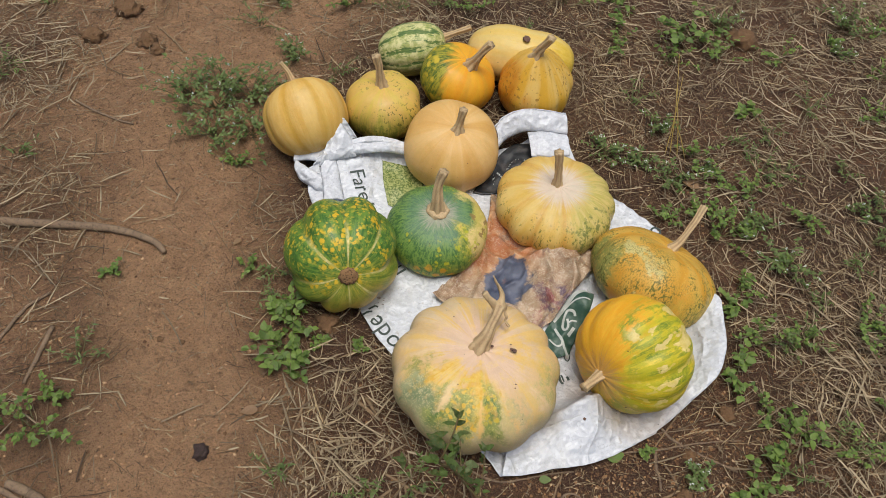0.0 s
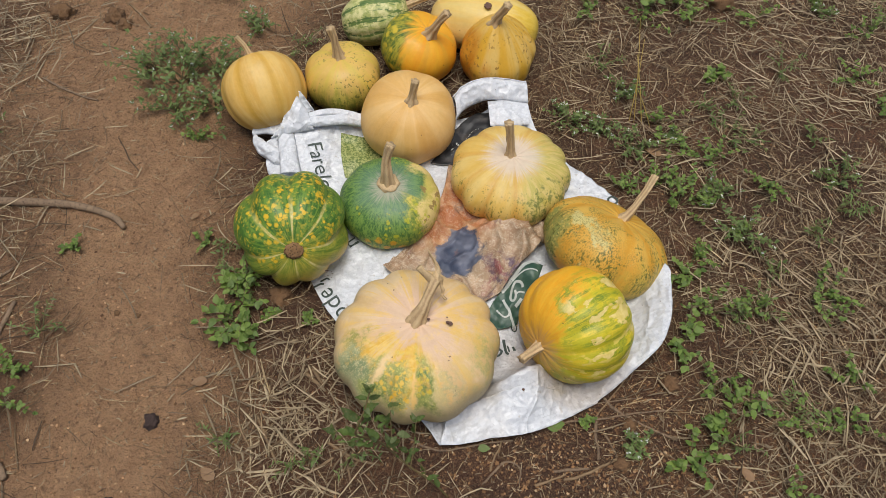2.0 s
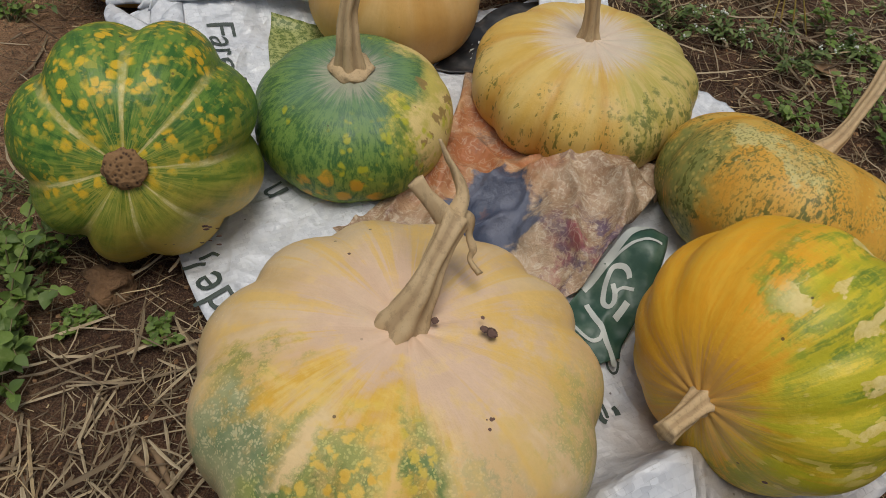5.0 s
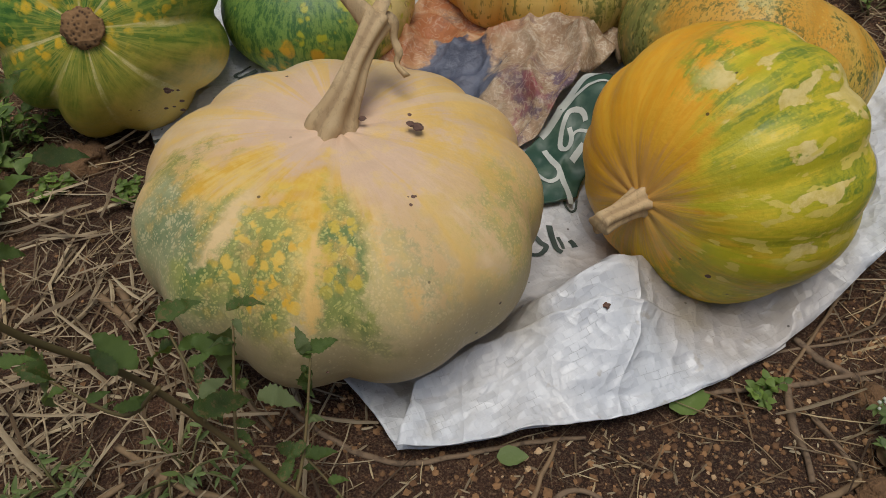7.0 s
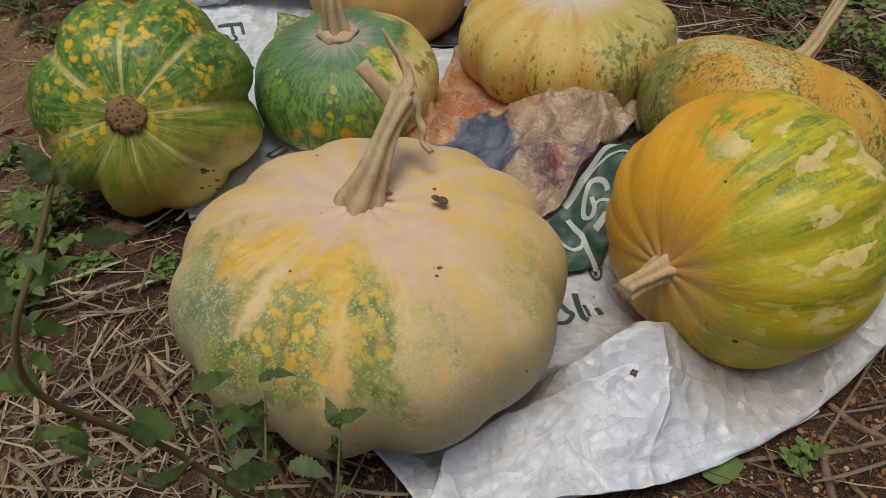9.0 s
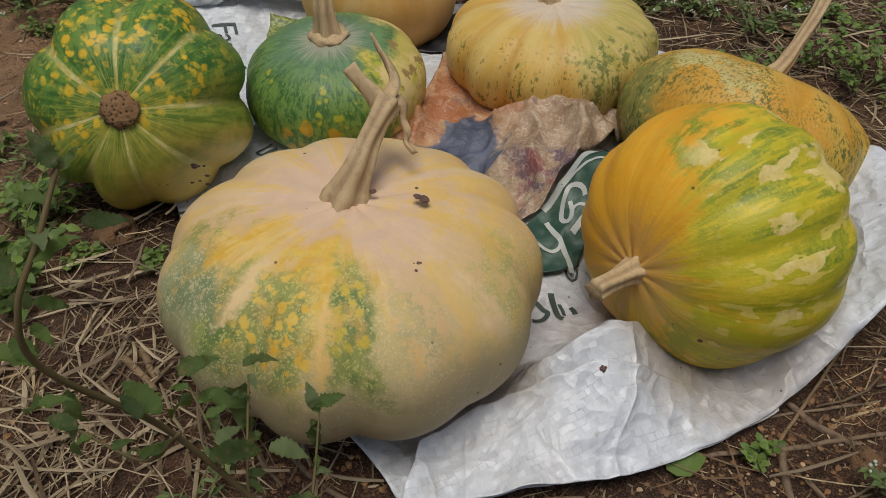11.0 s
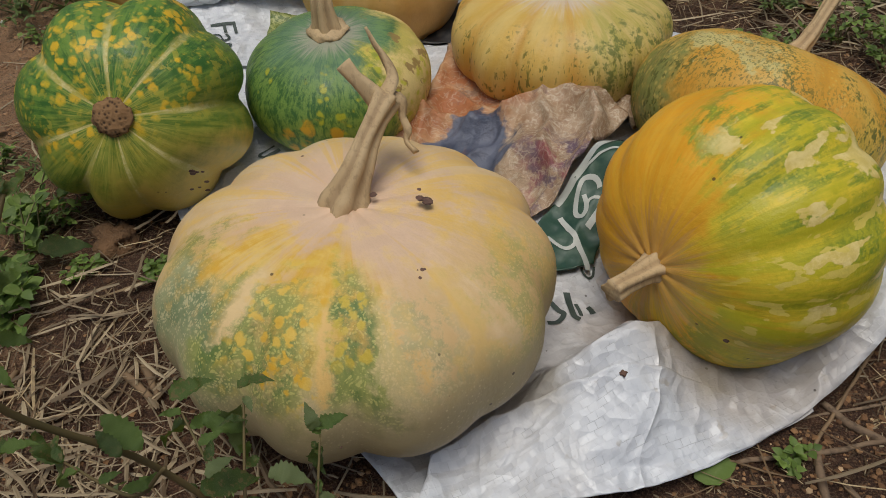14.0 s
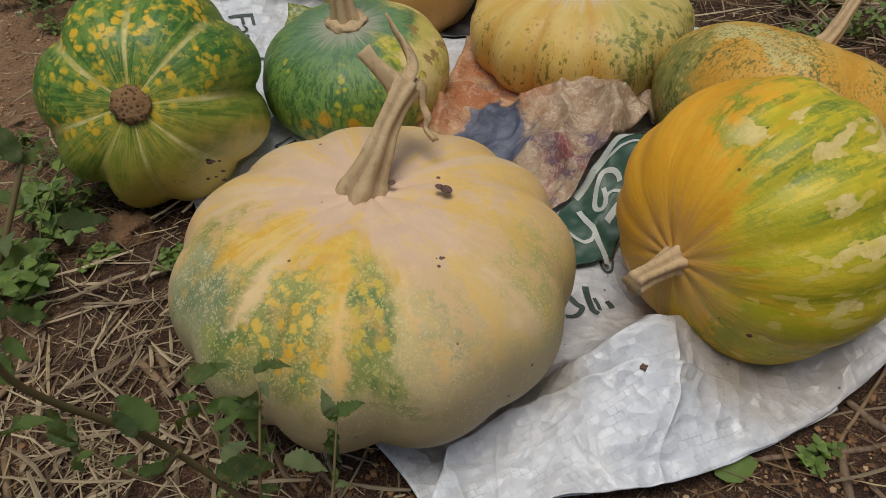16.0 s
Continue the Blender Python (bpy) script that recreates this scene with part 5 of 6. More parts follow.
def straws(name, count, lengths, widths, seed, keep, lift, label, mat=straw_mat):
    rnd = random.Random(seed)
    verts, faces = [], []
    for _ in range(count):
        x, y = litter(rnd, keep)
        ln, w = rnd.uniform(*lengths) * rnd.uniform(0.5, 1), rnd.uniform(*widths)
        a = rnd.uniform(0, 2 * math.pi)
        bend, kink, h0 = rnd.gauss(0, 0.25), rnd.choice((0, 0, 0, rnd.gauss(0, 0.6))), rnd.uniform(0.0, lift) * rnd.random()
        tilt, o = max(0.0, rnd.uniform(-0.14, 0.16)) * 0.5, len(verts)
        px, py = x - 0.5 * ln * math.cos(a), y - 0.5 * ln * math.sin(a)
        for i in range(4):
            b = a + bend * (i / 3 - 0.5) + (kink if i > 1 else 0)
            z = ground_z(px, py) + h0 + ln * i / 3 * tilt
            nx, ny = -math.sin(b) * w, math.cos(b) * w
            e = 1.0 if 0 < i < 3 else 0.6
            verts += [(px + nx * e, py + ny * e, z), (px, py, z + w * 1.1), (px - nx * e, py - ny * e, z)]
            px, py = px + ln / 3 * math.cos(b), py + ln / 3 * math.sin(b)
        for i in range(3):
            p = o + i * 3
            faces += [(p, p + 3, p + 4, p + 1), (p + 1, p + 4, p + 5, p + 2)]
    return tagged(mesh_ob(name, verts, faces, mat, smooth=False), label, "straw", kind="stuff")


def mat_keep(x, y):
    return bell(x, y, -0.15, 0.5, 0.17, 0.17) * (1 - bare(x, y)) + 0.35 * bell(x, y, 0.85, 0.85, 0.25, 0.3)


def swath_keep(x, y):
    """Swaths where the straw lies thick."""
    k = max(0.0, bumps(x, y, 3.2, 21.0) - 0.05) * 2.2 + 0.12 + 0.28 * step(0.5, 0.75, x)
    k += 0.6 * bell(x, y, 0.86, 0.86, 0.22, 0.3) + 0.7 * bell(x, y, -0.92, 1.0, 0.2, 0.16) + 0.4 * bell(x, y, -0.85, 0.7, 0.14, 0.2) + 0.2 * bell(x, y, -0.1, 0.5, 0.14, 0.1) + 0.9 * bell(x, y, -0.3, 1.68, 0.5, 0.14) + 0.5 * bell(x, y, -1.0, 1.45, 0.2, 0.25) + 0.5 * bell(x, y, 0.6, 1.75, 0.5, 0.3) + 0.35 * bell(x, y, -0.45, 1.42, 0.16, 0.1)
    return k * (1 - 0.85 * bare(x, y)) * (1 - 0.85 * bell(x, y, 0.32, 0.52, 0.2, 0.12))


def chaff_keep(x, y):
    return 0.07 + 0.93 * min(1, straw_keep(x, y))


straws("straw_litter", 26000, (0.012, 0.085), (0.00025, 0.0007), 1, straw_keep, 0.012, "dry brown and pale straw scattered over the soil")
straws("straw_litter", 1300, (0.04, 0.14), (0.0007, 0.0015), 2, straw_keep, 0.018, "broad pale straw stalks lying on the soil")
straws("straw_litter", 4800, (0.02, 0.12), (0.0006, 0.0017), 12, swath_keep, 0.026, "swaths of pale dry straw on the soil", pale_straw)
straws("straw_litter", 430, (0.015, 0.09), (0.0008, 0.0023), 4, mat_keep, 0.024, "pale flattened straw in a loose mat", pale_straw)
straws("straw_litter", 600, (0.015, 0.07), (0.0004, 0.001), 8, mat_keep, 0.022, "pale thin straw in a loose mat", pale_straw)
straws("straw_litter", 9000, (0.015, 0.09), (0.0003, 0.0008), 6, swath_keep, 0.014, "pale thin straw over the soil", pale_straw)
straws("chaff", 30000, (0.006, 0.028), (0.0003, 0.0009), 3, chaff_keep, 0.003, "short chaff and broken stalks on the soil")
straws("chaff", 3500, (0.004, 0.018), (0.0004, 0.0011), 9, lambda x, y: 0.3 + 0.7 * bare(x, y), 0.002, "pale chaff on the bare soil", pale_straw)


def crumbs(name, count, sizes, seed, keep, label, lumpy=False, mat=grit_mat):
    rnd = random.Random(seed)
    oct_ = [(1, 0, 0), (-1, 0, 0), (0, 1, 0), (0, -1, 0), (0, 0, 1), (0, 0, -1)]
    tri = [(0, 2, 4), (2, 1, 4), (1, 3, 4), (3, 0, 4), (2, 0, 5), (1, 2, 5), (3, 1, 5), (0, 3, 5)]
    if lumpy:
        ball = bmesh.new()
        bmesh.ops.create_icosphere(ball, subdivisions=1, radius=1.0)
        oct_, tri = [tuple(v.co) for v in ball.verts], [tuple(v.index for v in f.verts) for f in ball.faces]
        ball.free()
    verts, faces = [], []
    for _ in range(count):
        x, y = litter(rnd, keep)
        r = sizes[0] + (sizes[1] - sizes[0]) * rnd.random() ** 3
        a, z, o = rnd.uniform(0, 6.3), ground_z(x, y) + r * 0.25, len(verts)
        for p in oct_:
            k = r * rnd.uniform(0.6, 1.2)
            verts.append((x + k * (p[0] * math.cos(a) - p[1] * math.sin(a)), y + k * (p[0] * math.sin(a) + p[1] * math.cos(a)), z + 0.7 * k * p[2]))
        faces += [tuple(o + i for i in f) for f in tri]
    return tagged(mesh_ob(name, verts, faces, mat, smooth=False), label, "soil crumbs", kind="stuff")


crumbs("soil_crumbs", 26000, (0.0007, 0.0042), 5, lambda x, y: 0.5 - 0.42 * bare(x, y) + 0.5 * bell(x, y, 0.3, 0.5, 0.3, 0.2), "small crumbs of reddish soil and grit")
crumbs("soil_crumbs", 16000, (0.0007, 0.0038), 15, lambda x, y: bare(x, y), "loose crumbs of dry soil on the trodden strip", True, path_grit)
crumbs("soil_crumbs", 6000, (0.0008, 0.0034), 16, lambda x, y: bell(x, y, 0.42, 0.58, 0.3, 0.2), "coarse crumbs of reddish soil beside the sack", True)
straws("chaff", 800, (0.004, 0.015), (0.0004, 0.0011), 19, lambda x, y: bell(x, y, 0.4, 0.56, 0.3, 0.16), 0.002, "tan flakes and splinters on the soil beside the sack", pale_straw)


def clod(x, y, r, seed, mat, label, name="clod", base=None):
    bm = bmesh.new()
    bmesh.ops.create_icosphere(bm, subdivisions=3, radius=r)
    for v in bm.verts:
        d = v.co.normalized()
        v.co *= 1 + 0.6 * noise.noise(d * 1.6 + Vector((seed, 0, 0))) + 0.4 * noise.noise(d * 4 + Vector((0, seed, 0))) + 0.22 * noise.noise(d * 11 + Vector((0, 0, seed)))
        v.co.z *= 0.65
    me = bpy.data.meshes.new(name)
    bm.to_mesh(me)
    bm.free()
    me.shade_smooth()
    me.materials.append(mat.m)
    ob = new(name, me)
    ob.location = (x, y, (ground_z(x, y) if base is None else base) + r * 0.22)
    return tagged(ob, label, "clod")


clod_mat = Mat("dry_clod", 0.95)
clod_mat.color(clod_mat.mix(clod_mat.noise(60.0, 5, 0.7), srgb(90, 66, 47), srgb(148, 112, 77)))
clod_mat.bump(clod_mat.noise(120.0, 4, 0.7), 1.0, 0.009)
dark_clod = Mat("dark_dung", 0.9)
dark_clod.color(dark_clod.mix(dark_clod.noise(90.0, 4), srgb(40, 30, 28), srgb(78, 60, 54)))
dark_clod.bump(dark_clod.noise(150.0, 4), 0.9, 0.004)
for x, y, r in ((0.535, 0.737, 0.016), (0.466, 0.642, 0.011), (-0.956, 1.566, 0.03), (-0.869, 1.467, 0.024), (-0.996, 1.45, 0.026), (-0.83, 1.44, 0.018), (-0.226, 0.775, 0.021),
                (0.635, 1.854, 0.035), (0.455, 0.566, 0.012), (-0.521, 0.678, 0.006), (-0.48, 0.68, 0.005)):
    clod(x, y, r, x * 9 + y, clod_mat, "dry lump of reddish soil on the ground")
clod(-0.372, 0.484, 0.014, 3.0, dark_clod, "dark brown dried dung lump on the path", "dung_lump")
clod(0.2647, 0.6484, 0.0022, 5.0, crust, "small dark dropping on the white sack", "dropping", 0.0545)
clod(-0.392, 0.328, 0.016, 8.0, dark_clod, "dark brown dried dung lump on the path", "dung_lump")


def twig(name, pts, r, mat, label, category="twig"):
    r *= 0.72 if name != "stick" else 0.85
    path = [(x, y, ground_z(x, y) + r * 0.8 + (p[0] if p else 0)) for x, y, *p in pts]
    n = 8 + 5 * len(pts)
    v, f = tube(path, [r, r * 1.08, r * 0.92, r * 0.75], 8, n, 0.06, 3)
    v = [p + Vector((0.0018 * bumps(p.x, p.y, 60), 0.0018 * bumps(p.y, p.x, 60, 4), 0)) for p in v]
    return tagged(mesh_ob(name, v, f, mat), label, category)


twig("stick", [(-1.02, 0.85), (-0.85, 0.872), (-0.709, 0.893), (-0.62, 0.885), (-0.583, 0.862)], 0.0095, twig_mat, "bent grey-brown stick lying on the bare soil", "stick")
BROWN, PALE = "thin brown twig lying on the soil", "pale dry stalk lying on the soil"
for pts, r, m in (([(0.345, 0.624), (0.409, 0.643), (0.481, 0.669), (0.56, 0.69)], 0.0026, twig_mat), ([(0.416, 0.686), (0.434, 0.669), (0.478, 0.65), (0.55, 0.63)], 0.004, twig_mat),
                  ([(0.406, 0.639), (0.405, 0.61), (0.411, 0.59), (0.413, 0.567)], 0.004, twig_mat), ([(0.421, 0.618), (0.447, 0.577)], 0.0032, twig_mat),
                  ([(0.034, 0.568), (0.087, 0.539), (0.136, 0.53), (0.176, 0.543), (0.225, 0.562), (0.262, 0.574)], 0.0026, twig_mat),
                  ([(0.22, 0.486), (0.253, 0.531), (0.28, 0.526), (0.282, 0.499)], 0.0028, twig_mat), ([(0.338, 0.531), (0.399, 0.549)], 0.0036, twig_mat),
                  ([(0.263, 0.605), (0.371, 0.66), (0.485, 0.70)], 0.002, twig_mat), ([(-0.943, 1.229), (-0.86, 1.2), (-0.787, 1.186)], 0.004, twig_mat),
                  ([(-0.799, 0.606), (-0.785, 0.683), (-0.756, 0.728)], 0.005, twig_mat), ([(-0.716, 0.659), (-0.711, 0.542)], 0.006, twig_mat), ([(-0.668, 0.364), (-0.609, 0.35)], 0.007, twig_mat), ([(-0.654, 0.374), (-0.600, 0.363), (-0.571, 0.343)], 0.011, twig_mat)):
    twig("twig", pts, r, m, BROWN)
for pts, r in (([(0.356, 0.519), (0.391, 0.536), (0.451, 0.578)], 0.004), ([(0.23, 0.511), (0.233, 0.53), (0.242, 0.566)], 0.0026), ([(0.002, 0.442), (-0.015, 0.48), (-0.031, 0.516)], 0.0032),
               ([(-0.059, 0.507), (-0.001, 0.488), (0.041, 0.486)], 0.0036), ([(-0.092, 0.437), (-0.058, 0.465), (-0.04, 0.483)], 0.0036), ([(-0.132, 0.627), (-0.094, 0.606)], 0.0048),
               ([(-0.12, 0.637), (-0.093, 0.61)], 0.0042), ([(-0.226, 0.616), (-0.226, 0.525), (-0.178, 0.463)], 0.003), ([(-0.192, 0.531), (-0.132, 0.452)], 0.004),
               ([(-0.765, 1.446), (-0.80, 1.48), (-0.852, 1.518)], 0.004), ([(0.677, 0.73), (0.744, 0.743)], 0.0045), ([(0.401, 0.641), (0.475, 0.766)], 0.002), ([(0.31, 0.50), (0.36, 0.53)], 0.003)):
    twig("stalk", pts, r, straw_mat, PALE, "stalk")

# ---------------------------------------------------------------- weeds
def leaf_shape(ln, w, fold_=0.25, droop=0.3, serrate=0.0, n=7):
    """A pointed leaf along +y from its stalk, folded along the midrib; verts and faces."""
    verts, faces = [], []
    for i in range(n):
        t = i / (n - 1)
        half = w * 0.5 * (math.sin(math.pi * t ** 0.75) ** 0.8 if 0 < t < 1 else 0.04)
        half *= 1 + serrate * (1 if i % 2 else -1)
        z = -droop * ln * t * t
        verts += [(-half, ln * t, z + fold_ * half), (0, ln * t, z), (half, ln * t, z + fold_ * half)]
    for i in range(n - 1):
        a = 3 * i
        faces += [(a, a + 1, a + 4, a + 3), (a + 1, a + 2, a + 5, a + 4)]
    return [Vector(v) for v in verts], faces


def placed(shape, m):
    return [m @ v for v in shape[0]], shape[1]


def weed(x, y, size, kind, seed):
    """A low weed: stems that spread from the root, small leaves in threes along them, flower heads on some."""
    rnd = random.Random(seed)
    root = new("weed")
    root.location = (x, y, ground_z(x, y))
    mat = {"clover": weed_green, "bloom": grey_green, "broad": weed_green, "fine": grey_green}[kind]
    lab = {"clover": "low green weed with small rounded leaves, growing in the litter", "bloom": "grey-green weed with tiny white flower heads on the soil",
           "broad": "green weed with broad leaves growing from the soil", "fine": "thin grey-green weed with narrow leaves in the straw"}[kind]
    tagged(root, lab, "weed", "weeds round the heap")
    stems, leaves, heads = [], [], []
    count = {"clover": 6, "bloom": 15, "broad": 5, "fine": 6}[kind] + int(size * 40)
    ll = {"clover": 0.010, "bloom": 0.011, "broad": 0.018, "fine": 0.013}[kind] * (0.7 + size * 3)
    ww = {"clover": 0.8, "bloom": 0.5, "broad": 0.72, "fine": 0.28}[kind]
    for s in range(count):
        a = rnd.uniform(0, 2 * math.pi)
        reach = size * rnd.uniform(0.25, 0.9)
        high = size * rnd.uniform(0.15, 0.55) + 0.008
        p0 = Vector((rnd.uniform(-1, 1) * size * 0.12, rnd.uniform(-1, 1) * size * 0.12, -0.004))
        tip = p0 + Vector((math.cos(a) * reach, math.sin(a) * reach, high))
        midp = p0.lerp(tip, 0.5) + Vector((0, 0, high * 0.25))
        stems.append(tube([p0, midp, tip], [0.0012, 0.0009, 0.0006], 4, 6))
        path = smooth_path([p0, midp, tip], 6)
        for k in range(2, 6):
            for q in range(2 if kind in ("fine", "broad") else 3):
                b = a + rnd.uniform(-1.5, 1.5) + (q - 1) * 1.3
                sc = rnd.uniform(0.6, 1.15)
                sh = leaf_shape(ll * sc, ll * sc * ww, 0.25, rnd.uniform(-0.1, 0.5), 0, 5)
                m = Matrix.Translation(path[k]) @ pose(0, 0, 0, 0, 0, math.degrees(b) - 90) @ pose(0, 0, 0, rnd.uniform(-15, 45), rnd.uniform(-30, 30), 0)
                leaves.append(placed(sh, m))
        if kind == "bloom" and rnd.random() < 0.45:
            for q in range(4):
                d = Vector((rnd.uniform(-1, 1), rnd.uniform(-1, 1), rnd.uniform(-0.4, 0.8))) * 0.0035
                r = rnd.uniform(0.0012, 0.0022)
                o = [Vector(v) * r + tip + d + Vector((0, 0, 0.003)) for v in ((1, 0, 0), (-1, 0, 0), (0, 1, 0), (0, -1, 0), (0, 0, 1), (0, 0, -1))]
                heads.append((o, [(0, 2, 4), (2, 1, 4), (1, 3, 4), (3, 0, 4), (2, 0, 5), (1, 2, 5), (3, 1, 5), (0, 3, 5)]))
    tagged(mesh_ob("stalk_tangle", *joined(stems), weed_stem, root), kind="stuff")
    tagged(mesh_ob("foliage", *joined(leaves), mat, root), kind="stuff")
    if heads:
        tagged(mesh_ob("flower_heads", *joined(heads), flower_white, root, "tiny white flower heads"), kind="stuff")
    return root


PLANTS = [(-0.618, 1.28, 0.16, "bloom"), (-0.70, 1.30, 0.12, "bloom"), (-0.521, 1.233, 0.13, "bloom"), (-0.56, 1.34, 0.13, "bloom"), (-0.64, 1.36, 0.1, "bloom"), (-0.6, 1.2, 0.1, "bloom"), (-0.3, 0.755, 0.085, "broad"), (-0.285, 0.71, 0.09, "broad"), (-0.27, 0.665, 0.04, "broad"), (-0.27, 0.70, 0.03, "clover"),
          (-0.413, 0.864, 0.04, "clover"), (-0.661, 0.465, 0.10, "clover"), (-0.72, 0.44, 0.08, "clover"), (-0.639, 0.613, 0.06, "fine"), (-0.65, 0.525, 0.05, "clover"), (-0.669, 0.799, 0.03, "clover"),
          (-1.155, 1.545, 0.07, "fine"), (-0.892, 1.655, 0.08, "clover"), (-0.417, 1.74, 0.11, "clover"), (-0.295, 1.755, 0.07, "fine"), (0.156, 1.898, 0.11, "clover"), (0.05, 1.93, 0.09, "clover"),
          (0.497, 1.823, 0.15, "broad"), (0.435, 1.713, 0.09, "clover"), (0.57, 1.76, 0.10, "clover"), (0.786, 1.614, 0.08, "fine"), (0.736, 1.804, 0.08, "clover"), (0.29, 1.36, 0.07, "bloom"),
          (0.365, 1.346, 0.05, "bloom"), (0.443, 1.308, 0.08, "bloom"), (0.503, 1.385, 0.07, "clover"), (0.563, 1.181, 0.09, "clover"), (0.503, 1.218, 0.08, "clover"), (0.625, 1.193, 0.07, "bloom"),
          (0.612, 0.916, 0.09, "clover"), (0.562, 0.83, 0.07, "broad"), (0.675, 1.095, 0.08, "bloom"), (0.691, 0.931, 0.05, "clover"), (0.64, 0.675, 0.08, "broad"), (0.575, 0.601, 0.06, "broad"),
          (0.479, 0.598, 0.04, "bloom"), (0.826, 0.957, 0.06, "clover"), (0.763, 0.708, 0.06, "clover"), (0.653, 1.37, 0.07, "fine"), (0.852, 1.412, 0.06, "fine"), (0.955, 1.629, 0.08, "clover"),
          (0.943, 2.0, 0.12, "bloom"), (0.428, 1.186, 0.05, "clover"), (0.621, 1.293, 0.06, "clover"), (-0.088, 0.47, 0.07, "fine"), (-0.247, 0.48, 0.04, "fine"), (-0.009, 0.50, 0.06, "fine"),
          (-1.137, 1.278, 0.08, "fine"), (-0.986, 1.045, 0.07, "fine"), (-0.524, 1.124, 0.04, "clover"), (-0.33, 0.80, 0.05, "fine"), (-0.345, 0.87, 0.05, "fine"), (-0.30, 0.79, 0.05, "clover"),
          (0.58, 1.02, 0.06, "clover"), (0.56, 0.98, 0.05, "broad"), (0.385, 0.632, 0.02, "clover"), (0.74, 1.25, 0.07, "clover"), (0.82, 1.15, 0.06, "fine"),
          (0.9, 1.3, 0.07, "bloom"), (0.68, 1.5, 0.06, "fine"), (0.35, 1.55, 0.07, "fine"), (0.42, 1.47, 0.06, "bloom"), (-0.5, 1.5, 0.07, "bloom"), (-0.38, 1.46, 0.06, "fine"), (-0.62, 1.6, 0.08, "fine"),
          (0.3, 1.75, 0.08, "clover"), (-0.1, 1.8, 0.08, "clover"), (0.87, 0.8, 0.06, "clover"), (0.76, 0.56, 0.07, "clover"), (-1.2, 1.1, 0.07, "fine"), (-1.05, 0.75, 0.05, "fine"), (1.05, 1.85, 0.1, "fine"),
          (-0.321, 0.763, 0.050, "broad"), (-0.290, 0.689, 0.050, "broad"), (-0.294, 0.793, 0.050, "fine"), (-0.227, 0.728, 0.020, "clover"), (-0.157, 0.738, 0.020, "clover"), ]
for i, (x, y, s, k) in enumerate(PLANTS):
    weed(x, y, s, k, 100 + i)
scatter = random.Random(77)
for i in range(58):
    x, y = scatter.uniform(0.52, 1.25), scatter.uniform(0.6, 2.15)
    if i > 42:
        x, y = scatter.uniform(-1.2, 0.4), scatter.uniform(1.65, 2.1)
    weed(x, y, scatter.uniform(0.03, 0.075), scatter.choice(("clover", "fine", "broad", "fine", "clover", "bloom")), 300 + i)


# the leafy shoot that leans over the litter in front of the big pumpkin
shoot = new("leafy_shoot")
shoot.location = (0.17, 0.45, ground_z(0.17, 0.45))
tagged(shoot, "thin leafy weed shoot with toothed leaves, leaning over the litter", "weed")
SO = Vector(shoot.location)
shoot_bark = Mat("shoot_stem", 0.7)
shoot_bark.color(shoot_bark.mix(shoot_bark.noise(50.0, 3), srgb(88, 86, 48), srgb(124, 98, 64)))


def shoot_stem(pts, r):
    v, f = tube([Vector(p) - SO for p in pts], [r, r * 0.9, r * 0.6], 7, 6 * len(pts))
    mesh_ob("stem", v, f, shoot_bark, shoot)


shoot_stem([(0.168, 0.455, -0.006), (0.14, 0.462, 0.04), (0.1, 0.466, 0.09), (0.072, 0.47, 0.135), (0.05, 0.462, 0.205), (0.03, 0.442, 0.272), (0.033, 0.444, 0.306), (0.04, 0.462, 0.328), (0.043, 0.48, 0.345)], 0.0018)
shoot_stem([(0.1, 0.466, 0.09), (0.10, 0.49, 0.105), (0.097, 0.525, 0.135)], 0.0011)
shoot_stem([(0.074, 0.47, 0.13), (0.065, 0.49, 0.13), (0.055, 0.53, 0.155)], 0.0011)
shoot_stem([(0.065, 0.468, 0.16), (0.055, 0.485, 0.15), (0.025, 0.515, 0.155)], 0.0011)
shoot_stem([(0.057, 0.463, 0.2), (0.03, 0.46, 0.17), (-0.02, 0.475, 0.16)], 0.0011)
shoot_stem([(0.125, 0.464, 0.06), (0.12, 0.48, 0.05), (0.09, 0.50, 0.06)], 0.001)
pale_under = leaf_mat("pale_leaf_underside", srgb(88, 102, 62), srgb(116, 128, 84), srgb(132, 140, 100))
shoot_mesh = []
for k in range(3):
    v, f = leaf_shape(1.0, 0.44 + 0.06 * k, 0.6, 0.22 + 0.16 * k, 0.13, 17)
    v = [p + Vector((0, 0, 0.05 * math.sin(9 * p.y + 5 * p.x + 2 * k) + 0.035 * math.sin(17 * p.y - 8 * p.x))) for p in v]
    me = bpy.data.meshes.new("leaf")
    me.from_pydata([tuple(p) for p in v], [], f)
    me.shade_smooth()
    me.materials.append((dark_green if k < 2 else pale_under).m)
    shoot_mesh.append(me)


def shoot_leaf(p, way, ln, kind, roll=0):
    ob = new("leaf", shoot_mesh[kind])
    ob.parent = shoot
    d = Vector(way).normalized()
    side = d.cross(Vector((0, 0, 1))).normalized()
    m = Matrix((side, d, side.cross(d))).transposed().to_4x4()
    ob.matrix_basis = Matrix.Translation(Vector(p) - SO) @ m @ pose(0, 0, 0, 0, roll, 0) @ Matrix.Scale(ln * 0.64, 4)


